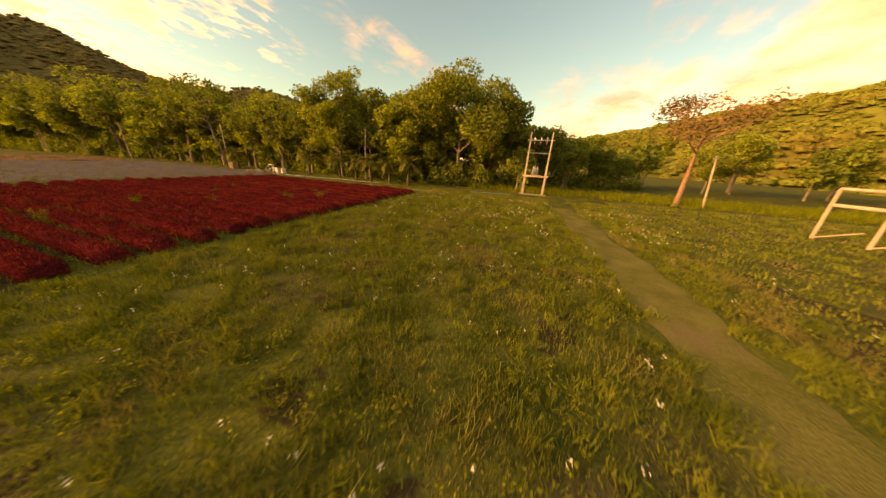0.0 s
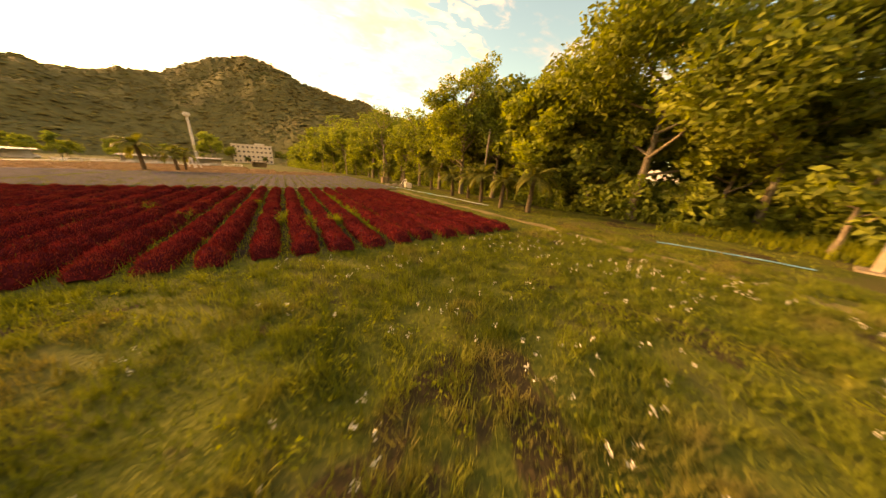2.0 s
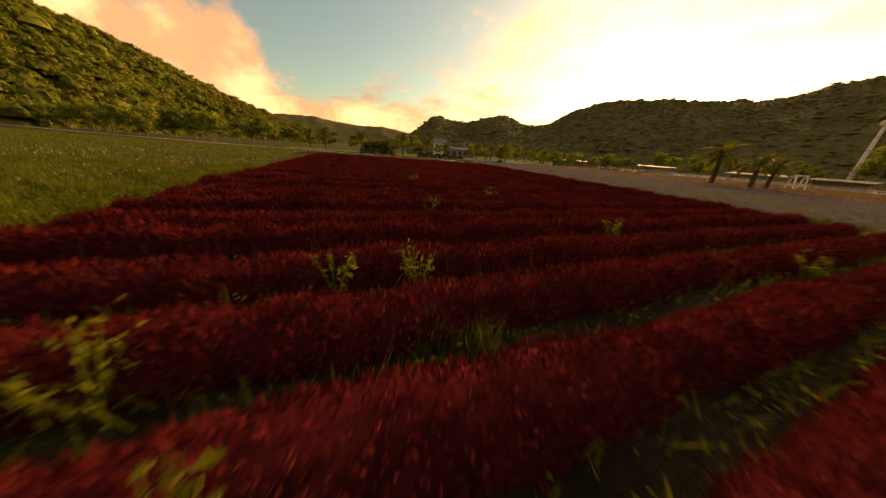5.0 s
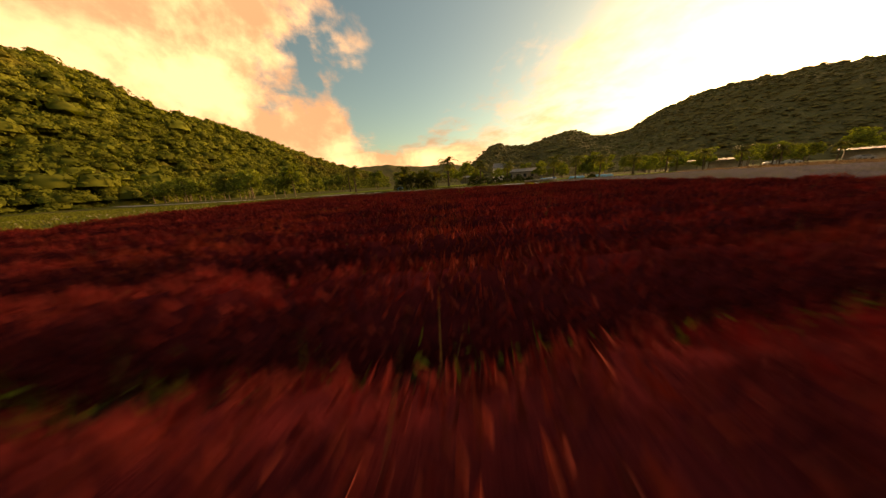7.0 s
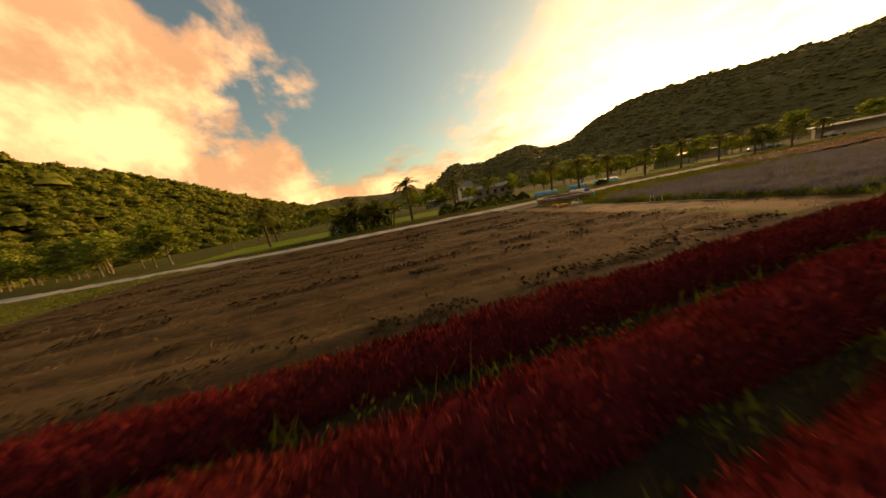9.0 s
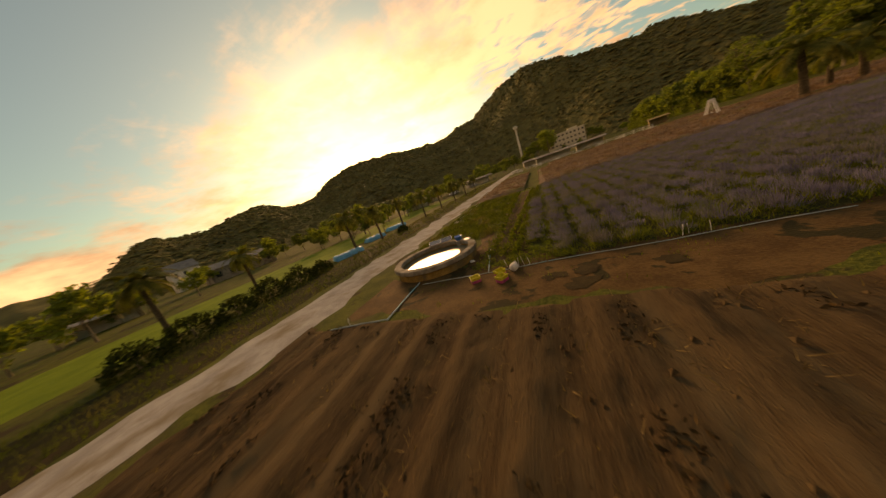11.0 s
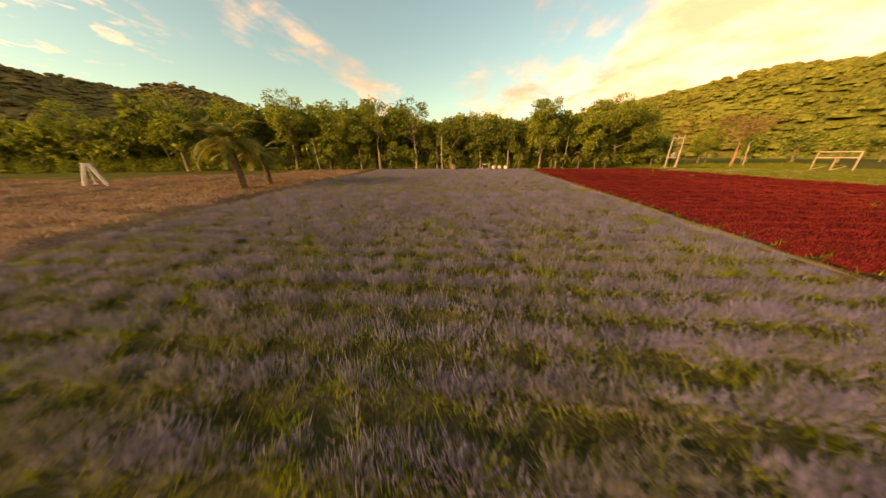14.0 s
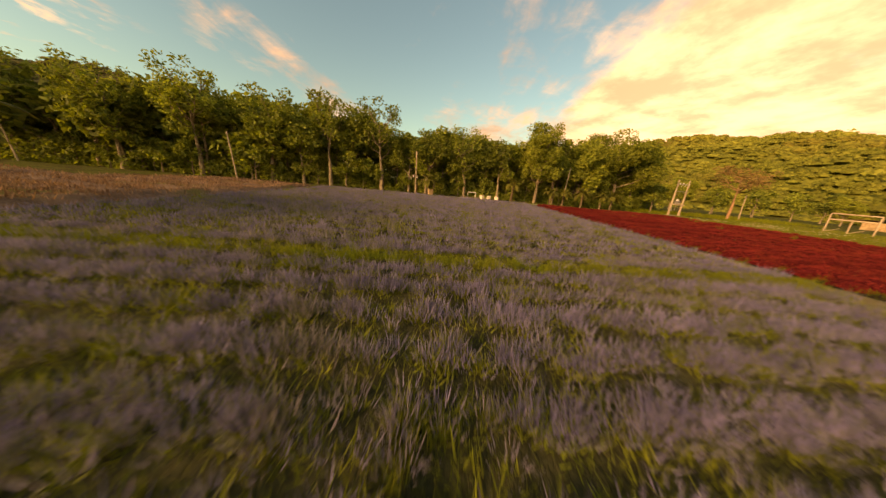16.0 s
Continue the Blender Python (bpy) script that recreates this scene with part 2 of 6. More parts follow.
M = dict(
    ground=surface("meadow_ground", (0.046, 0.060, 0.012), (0.115, 0.122, 0.024), 0.55, 9, 0.95, 0.6, third=(0.088, 0.072, 0.030), patch=(0.052, 0.038, 0.018)),
    blade=surface("grass_blade", (0.062, 0.092, 0.016), (0.18, 0.205, 0.038), 0.8, 3, 0.8, 0, island=0.32, thin=0.22, third=(0.19, 0.165, 0.06)),
    weed=surface("weed_leaf", (0.092, 0.122, 0.017), (0.20, 0.22, 0.032), 1.2, 8, 0.75, 0, island=0.4, thin=0.35),
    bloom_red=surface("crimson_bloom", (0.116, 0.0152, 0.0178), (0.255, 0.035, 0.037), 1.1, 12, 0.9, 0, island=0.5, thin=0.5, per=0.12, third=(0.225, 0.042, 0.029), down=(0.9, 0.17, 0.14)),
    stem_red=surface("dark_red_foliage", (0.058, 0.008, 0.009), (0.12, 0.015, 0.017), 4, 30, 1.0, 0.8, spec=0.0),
    spike=surface("lavender_spike", (0.122, 0.116, 0.222), (0.225, 0.210, 0.385), 0.8, 9, 0.9, 0, island=0.4, thin=0.25, third=(0.175, 0.165, 0.19)),
    lav_leaf=surface("lavender_leaf", (0.10, 0.128, 0.022), (0.205, 0.235, 0.04), 0.9, 6, 0.85, 0, island=0.4, thin=0.3, third=(0.15, 0.2, 0.03)),
    lav_bed=surface("lavender_bed", (0.034, 0.036, 0.015), (0.075, 0.072, 0.032), 1.5, 14, 0.95, 0.8),
    pink=surface("faded_pink_bed", (0.115, 0.078, 0.055), (0.25, 0.165, 0.115), 0.5, 8, 0.95, 0.9, third=(0.13, 0.12, 0.04)),
    pink_tuft=surface("faded_pink_tuft", (0.15, 0.09, 0.07), (0.31, 0.20, 0.15), 0.5, 5, 0.95, 0, island=0.4, thin=0.2),
    # its dark tone holds the shade between the red rows
    bed_soil=surface("shaded_bed_soil", (0.024, 0.017, 0.010), (0.055, 0.037, 0.020), 1.3, 16, 0.95, 0.8, third=(0.035, 0.034, 0.014)),
    # tone streaks along y stand in for shading the furrows lack
    soil=surface("tilled_soil", (0.060, 0.037, 0.018), (0.125, 0.079, 0.038), 1.1, 22, 0.95, 1.0, third=(0.135, 0.092, 0.047), stretch=(2.6, 0.16, 1)),
    soil_wet=surface("red_clay", (0.078, 0.042, 0.016), (0.145, 0.082, 0.032), 1.0, 12, 0.85, 0.3, patch=(0.034, 0.029, 0.012)),
    wet=surface("wet_clay", (0.032, 0.023, 0.011), (0.06, 0.042, 0.018), 2.5, 20, 0.9, 0.15),
    straw=surface("dry_straw", (0.11, 0.075, 0.033), (0.24, 0.165, 0.08), 0.9, 6, 0.9, 0, island=0.4, thin=0.2),
    road=surface("pale_gravel_road", (0.29, 0.275, 0.25), (0.45, 0.43, 0.395), 0.9, 26, 0.95, 0.6, third=(0.24, 0.20, 0.14)),
    footpath=surface("grassy_footpath", (0.085, 0.090, 0.020), (0.16, 0.145, 0.045), 0.7, 14, 0.95, 0.6, third=(0.15, 0.115, 0.05)),
    trail=surface("trodden_earth", (0.15, 0.115, 0.05), (0.26, 0.20, 0.10), 0.8, 18, 0.95, 0.6, third=(0.17, 0.13, 0.05)),
    lawn=surface("mown_lawn", (0.085, 0.15, 0.010), (0.15, 0.22, 0.018), 0.3, 12, 0.95, 0.4),
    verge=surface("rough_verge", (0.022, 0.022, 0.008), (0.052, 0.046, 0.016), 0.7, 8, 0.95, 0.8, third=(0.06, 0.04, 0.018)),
    bark=surface("grey_brown_bark", (0.13, 0.10, 0.065), (0.33, 0.27, 0.18), 3, 14, 0.95, 0.9, stretch=(3, 3, 0.6)),
    bark_palm=surface("palm_bark", (0.06, 0.045, 0.028), (0.17, 0.13, 0.08), 4, 22, 0.95, 1.0, stretch=(1, 1, 4)),
    # blue raised in both leaf tones as painted haze
    leaf=surface("tree_leaf", (0.104, 0.142, 0.033), (0.235, 0.282, 0.068), 0.45, 3, 0.7, 0, island=0.45, thin=0.42, per=0.25, spec=0.15),
    leaf_light=surface("pale_tree_leaf", (0.135, 0.175, 0.034), (0.28, 0.32, 0.068), 0.45, 3, 0.7, 0, island=0.4, thin=0.4, per=0.15, spec=0.15),
    leaf_dry=surface("dry_russet_leaf", (0.15, 0.10, 0.045), (0.30, 0.20, 0.09), 0.5, 3, 0.75, 0, island=0.35, thin=0.3),
    bark_red=surface("russet_bark", (0.20, 0.11, 0.06), (0.40, 0.24, 0.14), 3, 14, 0.95, 0.9, stretch=(3, 3, 0.6)),
    frond=surface("palm_frond", (0.085, 0.10, 0.024), (0.20, 0.195, 0.055), 0.8, 5, 0.6, 0, island=0.35, thin=0.3, per=0.2),
    forest=surface("forest_floor", (0.05, 0.058, 0.014), (0.11, 0.115, 0.026), 0.05, 0.6, 0.95, 0.6, bump_size=1.0),
    # south-east hill: the golden sunlight on it is part of this colour
    canopy_sunlit=surface("sunlit_forest_canopy", (0.115, 0.135, 0.032), (0.21, 0.225, 0.055), 0.02, 0.15, 0.85, 0, island=0.35, thin=0.28, third=(0.17, 0.14, 0.04)),
    # mountain forest tone lifted and browned: its haze is in the colour
    canopy_hazed=surface("mountain_forest_canopy", (0.098, 0.090, 0.035), (0.172, 0.155, 0.058), 0.03, 0.15, 0.9, 0, island=0.2, third=(0.105, 0.112, 0.038)),
    canopy_green=surface("green_forest_canopy", (0.085, 0.110, 0.022), (0.175, 0.20, 0.042), 0.03, 0.2, 0.85, 0, island=0.5, thin=0.28, third=(0.15, 0.135, 0.035)),
    # dark litter, laid in the furrow lines in place of their shade
    dead=surface("dead_plants_and_shade", (0.030, 0.019, 0.009), (0.075, 0.046, 0.02), 1.2, 9, 0.95, 0, island=0.4),
    # far slopes carry the same distance haze in their base colour
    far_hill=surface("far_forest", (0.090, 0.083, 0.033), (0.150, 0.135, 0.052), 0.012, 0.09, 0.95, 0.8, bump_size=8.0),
    concrete=surface("weathered_concrete", (0.20, 0.17, 0.13), (0.36, 0.32, 0.26), 2.2, 30, 0.9, 0.4, third=(0.14, 0.11, 0.075)),
    tank_side=surface("ochre_stained_concrete", (0.16, 0.09, 0.025), (0.34, 0.20, 0.06), 2.0, 20, 0.9, 0.4, third=(0.12, 0.09, 0.05)),
    pole=surface("pale_concrete_pole", (0.32, 0.25, 0.17), (0.48, 0.39, 0.27), 1.5, 25, 0.85, 0.25, stretch=(1, 1, 0.3)),
    steel=surface("galvanised_steel", (0.25, 0.24, 0.22), (0.42, 0.40, 0.37), 4, 40, 0.5, 0.1, metal=0.6),
    white=surface("white_paint", (0.58, 0.55, 0.5), (0.8, 0.78, 0.73), 1.5, 20, 0.7, 0.15),
    cream=surface("cream_paint", (0.50, 0.44, 0.33), (0.68, 0.62, 0.5), 1.5, 20, 0.75, 0.15),
    glass=surface("dark_window_glass", (0.02, 0.022, 0.025), (0.05, 0.05, 0.055), 1.0, 10, 0.12, 0, spec=0.6),
    roof=surface("grey_metal_roof", (0.16, 0.15, 0.14), (0.28, 0.27, 0.25), 0.8, 12, 0.6, 0.3),
    rust=surface("rusty_roof", (0.18, 0.09, 0.05), (0.32, 0.19, 0.11), 1.5, 12, 0.8, 0.4),
    tarp=surface("blue_tarpaulin", (0.05, 0.30, 0.48), (0.12, 0.45, 0.62), 1.5, 9, 0.5, 0.5),
    hose=surface("pale_blue_pipe", (0.26, 0.36, 0.37), (0.46, 0.52, 0.50), 0.7, 12, 0.5, 0.1, third=(0.12, 0.42, 0.5)),
    hose_blue=surface("faded_blue_hose", (0.06, 0.20, 0.28), (0.13, 0.34, 0.44), 0.7, 12, 0.7, 0.1),
    blue=surface("blue_plastic", (0.02, 0.16, 0.50), (0.03, 0.24, 0.65), 4, 20, 0.35, 0.1, spec=0.5),
    yellow=surface("yellow_plastic", (0.42, 0.38, 0.03), (0.58, 0.52, 0.05), 5, 30, 0.45, 0.1),
    magenta=surface("pink_plastic", (0.42, 0.05, 0.14), (0.55, 0.10, 0.2), 5, 30, 0.45, 0.1),
    sack=surface("white_woven_sack", (0.48, 0.45, 0.40), (0.68, 0.64, 0.57), 6, 90, 0.8, 0.5),
    panel=surface("solar_cell", (0.03, 0.022, 0.045), (0.06, 0.042, 0.085), 3, 20, 0.15, 0, spec=0.7),
    stone=surface("pale_rubble", (0.18, 0.14, 0.09), (0.36, 0.30, 0.21), 2.5, 16, 0.95, 0.8),
    green_plastic=surface("teal_plastic", (0.03, 0.32, 0.22), (0.06, 0.42, 0.30), 4, 20, 0.4, 0.1),
    petal=surface("white_petal", (0.42, 0.40, 0.29), (0.62, 0.59, 0.46), 5, 20, 0.8, 0),
    bush=surface("clipped_bush", (0.02, 0.03, 0.007), (0.06, 0.075, 0.015), 1.5, 8, 0.85, 0, island=0.4, thin=0.2),
    car=surface("car_paint", (0.3, 0.3, 0.3), (0.55, 0.54, 0.52), 1, 10, 0.3, 0, spec=0.6),
    tyre=surface("black_rubber", (0.012, 0.012, 0.012), (0.03, 0.03, 0.03), 5, 40, 0.9, 0.3),
    wood=surface("weathered_wood", (0.22, 0.15, 0.08), (0.4, 0.29, 0.17), 2, 20, 0.85, 0.4, stretch=(1, 1, 0.3)),
)


def water_material():
    m = bpy.data.materials.new("murky_water")
    m.use_nodes = True
    N = Nodes(m.node_tree)
    co = N.add("ShaderNodeTexCoord").outputs["Object"]
    b = N.add("ShaderNodeBsdfPrincipled")
    N.put(b.inputs["Base Color"], N.mix(N.noise(co, 0.8), (0.13, 0.125, 0.085), (0.18, 0.175, 0.12)))
    b.inputs["Roughness"].default_value, b.inputs["IOR"].default_value = 0.12, 1.33
    b.inputs["Specular IOR Level"].default_value = 0.5
    k = N.add("ShaderNodeBump")
    k.inputs["Strength"].default_value, k.inputs["Distance"].default_value = 0.12, 0.02
    N.put(k.inputs["Height"], N.noise(co, 5, 2))
    N.put(b.inputs["Normal"], k.outputs[0])
    N.put(N.add("ShaderNodeOutputMaterial").inputs[0], b.outputs[0])
    return m


M["water"] = water_material()

# ---- building kit ----
RNG = np.random.default_rng(7)


def mesh_of(name, verts, faces, material, smooth=False):
    """A mesh from arrays; faces are rows of three or four."""
    me = bpy.data.meshes.new(name)
    verts, faces = np.asarray(verts, np.float32).reshape(-1, 3), np.asarray(faces, np.int32)
    k = faces.shape[1]
    me.vertices.add(len(verts))
    me.vertices.foreach_set("co", verts.ravel())
    me.loops.add(faces.size)
    me.loops.foreach_set("vertex_index", faces.ravel())
    me.polygons.add(len(faces))
    me.polygons.foreach_set("loop_start", np.arange(0, faces.size, k, dtype=np.int32))
    me.polygons.foreach_set("use_smooth", np.full(len(faces), smooth))
    me.materials.append(M[material])
    me.update(calc_edges=True)
    return me


def ob_of(name, verts, faces, material, parent=None, smooth=False, label=""):
    ob = new(name, mesh_of(name, verts, faces, material, smooth))
    if parent:
        ob.parent = parent
    return tagged(ob, label)


class Shape:
    """Collects solids of one part."""

    def __init__(self):
        self.v, self.f = [], []

    def add(self, verts, faces):
        n = len(self.v)
        self.v += [tuple(p) for p in verts]
        self.f += [tuple(i + n for i in face) for face in faces]
        return self

    def box(self, c, s, m=None, cut=0.06):
        """A box with its upright edges and rims cut off a little."""
        hx, hy, hz = (d / 2 for d in s)
        e = min(hx, hy, hz) * 2 * cut
        rings = []
        for z, o in ((-hz, e), (-hz + e, 0), (hz - e, 0), (hz, e)):
            x, y = hx - o, hy - o
            rings.append([(-x + e, -y, z), (x - e, -y, z), (x, -y + e, z), (x, y - e, z), (x - e, y, z), (-x + e, y, z), (-x, y - e, z), (-x, -y + e, z)])
        v = [p for r in rings for p in r]
        f = [tuple(range(7, -1, -1)), tuple(range(24, 32))]
        f += [(r * 8 + i, r * 8 + (i + 1) % 8, r * 8 + 8 + (i + 1) % 8, r * 8 + 8 + i) for r in range(3) for i in range(8)]
        m = Matrix.Translation(c) @ (m or Matrix())
        return self.add([m @ Vector(p) for p in v], f)

    def tube(self, points, radii, n=8, caps=True):
        """A round bar along points."""
        pts = [Vector(p) for p in points]
        radii = radii if hasattr(radii, "__len__") else [radii] * len(pts)
        v, f = [], []
        for i, (p, r) in enumerate(zip(pts, radii)):
            way = (pts[min(i + 1, len(pts) - 1)] - pts[max(i - 1, 0)]).normalized()
            a = way.cross(Vector((0.31, 0.17, 0.93)) if abs(way.z) < 0.9 else Vector((1, 0.1, 0))).normalized()
            b = way.cross(a)
            v += [p + r * (math.cos(2 * math.pi * k / n) * a + math.sin(2 * math.pi * k / n) * b) for k in range(n)]
        for i in range(len(pts) - 1):
            f += [(i * n + k, i * n + (k + 1) % n, (i + 1) * n + (k + 1) % n, (i + 1) * n + k) for k in range(n)]
        if caps:
            f += [tuple(range(n - 1, -1, -1)), tuple(range((len(pts) - 1) * n, len(pts) * n))]
        return self.add(v, f)

    def lathe(self, profile, n=32, c=(0, 0, 0), closed=False):
        """Turns (radius, height) pairs about the upright axis."""
        v = [(c[0] + r * math.cos(2 * math.pi * k / n), c[1] + r * math.sin(2 * math.pi * k / n), c[2] + z) for r, z in profile for k in range(n)]
        rows = len(profile)
        f = [(i % rows * n + k, i % rows * n + (k + 1) % n, (i + 1) % rows * n + (k + 1) % n, (i + 1) % rows * n + k)
             for i in range(rows if closed else rows - 1) for k in range(n)]
        return self.add(v, f)

    def mesh(self, name, material, smooth=False):
        me = bpy.data.meshes.new(name)
        me.from_pydata(self.v, [], self.f)
        if smooth:
            me.polygons.foreach_set("use_smooth", [True] * len(me.polygons))
        me.materials.append(M[material])
        me.update()
        return me


def part(name, shape, material, parent=None, label="", smooth=False, at=None):
    ob = new(name, shape.mesh(name, material, smooth))
    if parent:
        ob.parent = parent
    if at:
        ob.matrix_local = at
    return tagged(ob, label)


def thing(name, m, label, category, group=""):
    ob = new(name)
    ob.empty_display_size = 0.2
    ob.matrix_world = m
    return tagged(ob, label, category, group)


def blades(pos, height, width, lean=0.25, rng=RNG):
    """Upright pointed blades, one triangle each, at the given feet."""
    n = len(pos)
    a = rng.uniform(0, 2 * np.pi, n)
    side = np.c_[np.cos(a), np.sin(a), np.zeros(n)] * (np.broadcast_to(width, n) / 2)[:, None]
    b = rng.uniform(0, 2 * np.pi, n)
    tip = np.c_[np.cos(b) * lean, np.sin(b) * lean, np.ones(n)] * np.broadcast_to(height, n)[:, None]
    tip[:, :2] *= rng.uniform(0.2, 1.6, n)[:, None]
    v = np.stack([pos - side, pos + side, pos + tip], 1).reshape(-1, 3)
    return v, np.arange(3 * n).reshape(-1, 3)


def spindles(pos, way, length, width, rng=RNG):
    """Plumes: three-sided spindles that stand on pos and point along way."""
    n = len(pos)
    way = way / np.linalg.norm(way, axis=1)[:, None]
    a = np.cross(way, [0.3, 0.9, 0.2])
    a /= np.linalg.norm(a, axis=1)[:, None]
    b = np.cross(way, a)
    turn = rng.uniform(0, 6.28, n)
    L, W = np.broadcast_to(length, n)[:, None], np.broadcast_to(width, n)[:, None]
    ring = [pos + way * L * 0.35 + W * (np.cos(turn + k)[:, None] * a + np.sin(turn + k)[:, None] * b) for k in (0, 2.094, 4.189)]
    v = np.stack([*ring, pos + way * L], 1).reshape(-1, 3)
    i = np.arange(n)[:, None, None] * 4 + np.array([[0, 1, 3], [1, 2, 3], [2, 0, 3]])
    return v, i.reshape(-1, 3)


def leaf_quads(pos, size, rng=RNG, flat=0.0):
    """Leaves: small folded quads turned at random."""
    n = len(pos)
    a = rng.normal(size=(n, 3))
    a[:, 2] *= 1 - flat
    a /= np.linalg.norm(a, axis=1)[:, None]
    b = rng.normal(size=(n, 3))
    b -= a * (a * b).sum(1)[:, None]
    b /= np.linalg.norm(b, axis=1)[:, None]
    s = np.broadcast_to(size, n)[:, None]
    v = np.stack([pos - a * s, pos - b * s * 0.45, pos + a * s, pos + b * s * 0.45], 1).reshape(-1, 3)
    return v, np.arange(4 * n).reshape(-1, 4)


def smooth_noise(x, y, size, seed=0):
    """A cheap smooth field of about -1 to 1, made of a few turned waves."""
    rng = np.random.default_rng(seed)
    out = np.zeros(np.broadcast(x, y).shape)
    for k in range(7):
        a, s, p = rng.uniform(0, 6.28), size * rng.uniform(0.5, 1.6), rng.uniform(0, 6.28)
        out = out + np.sin((x * np.cos(a) + y * np.sin(a)) * 6.28 / s + p)
    return out / 3.2

# ---- ground ----


def make_ground():
    radii = np.r_[0, np.geomspace(6, 4600, 46)]
    n = 96
    a = np.linspace(0, 2 * np.pi, n, endpoint=False)
    v = np.array([(-35 + r * np.cos(t), 20 + r * np.sin(t), 0) for r in radii for t in a])
    f = [(i * n + k, i * n + (k + 1) % n, (i + 1) * n + (k + 1) % n, (i + 1) * n + k) for i in range(len(radii) - 1) for k in range(n)]
    tagged(ob_of("ground", v, f, "ground"), "rough green meadow reaching to the hills", "ground", kind="structure")


def strip(name, line, width, z, material, label, category, wobble=0.3, step=0.6, across=6, seed=1, heave=0.0):
    """A ribbon along a line, with ragged edges."""
    pts = [Vector((*p, 0)) for p in line]
    dense = []
    for a, b in zip(pts, pts[1:]):
        k = max(1, int((b - a).length / step))
        dense += [a.lerp(b, i / k) for i in range(k)]
    dense.append(pts[-1])
    P = np.array([tuple(p)[:2] for p in dense])
    for _ in range(6):
        P[1:-1] = (P[:-2] + 2 * P[1:-1] + P[2:]) / 4
    way = np.gradient(P, axis=0)
    way /= np.linalg.norm(way, axis=1)[:, None]
    side = np.c_[way[:, 1], -way[:, 0]]
    s = np.arange(len(P)) * step
    W = np.interp(np.linspace(0, 1, len(P)), np.linspace(0, 1, max(2, np.size(width))), np.broadcast_to(width, max(2, np.size(width)))) / 2
    left = W + wobble * (smooth_noise(s, 0 * s, 5, seed) + 0.6 * smooth_noise(s, 0 * s, 1.7, seed + 1))
    right = W + wobble * (smooth_noise(s, 0 * s, 6, seed + 2) + 0.6 * smooth_noise(s, 0 * s, 1.9, seed + 3))
    u = np.linspace(-1, 1, across + 1)
    off = np.where(u[None] < 0, u[None] * left[:, None], u[None] * right[:, None])
    xy = P[:, None] + off[..., None] * side[:, None]
    zz = z + heave * smooth_noise(xy[..., 0], xy[..., 1], 1.5, seed) - 0.03 * (np.abs(u) > 0.99)[None]
    v = np.concatenate([xy, np.broadcast_to(zz, xy.shape[:2])[..., None]], -1).reshape(-1, 3)
    c = across + 1
    f = [(i * c + k, i * c + k + 1, (i + 1) * c + k + 1, (i + 1) * c + k) for i in range(len(P) - 1) for k in range(across)]
    return tagged(ob_of(name, v, f, material, smooth=True), label, category, kind="structure")


make_ground()
strip("road", [(-80.2, 200), (-80.4, 97), (-80.2, 29), (-81.7, 7), (-89.2, -23), (-106, -60), (-150, -125)], 3.8, 0.030, "road",
      "pale gravel farm road with worn edges", "road", 0.35)
strip("trail", [(-76.8, 47), (-76.6, 59), (-77.6, 73), (-79.2, 91)], 0.9, 0.022, "road", "second worn gravel track beside the road", "track", 0.3, seed=9)
strip("path", [(-57, 31.4), (-52, 31.0), (-20, 28.9), (0, 27.0), (4, 27)], np.r_[np.linspace(0.2, 2.3, 12), np.full(40, 2.3)], 0.020, "trail", "bare earth path between the flower fields", "path", 0.25, seed=4)
strip("footpath", [(-34, -21), (-24, -19.2), (-17, -18.6), (-11, -18.2), (-6, -17.6), (0, -17)], 2.7, 0.014, "footpath", "trodden earth footpath through the meadow",
      "path", 0.3, seed=12)
strip("track", [(2.5, -12), (3.2, -3), (3.2, 10), (3.0, 26), (3.5, 42)], 0.9, 0.018, "trail", "worn track along the tree line", "path", 0.25, seed=15)
strip("lawn", [(-102.2, -13), (-106.2, 27), (-106.2, 67), (-104.2, 107)], 24, 0.014, "lawn", "mown bright green lawn beyond the hedge", "lawn", 0.4, 2.0, seed=17)
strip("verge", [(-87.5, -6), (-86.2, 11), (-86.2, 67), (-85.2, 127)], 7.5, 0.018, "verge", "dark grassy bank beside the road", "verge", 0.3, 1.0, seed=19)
strip("dirt_yard", [(-76.2, 31.3), (-68.2, 30.9), (-58, 31.2), (-48, 31.5)], np.r_[np.full(20, 4.6), np.linspace(4.6, 2.0, 35)], 0.016, "soil_wet", "orange clay strip beside the flower field", "bare ground", 0.5, seed=21)


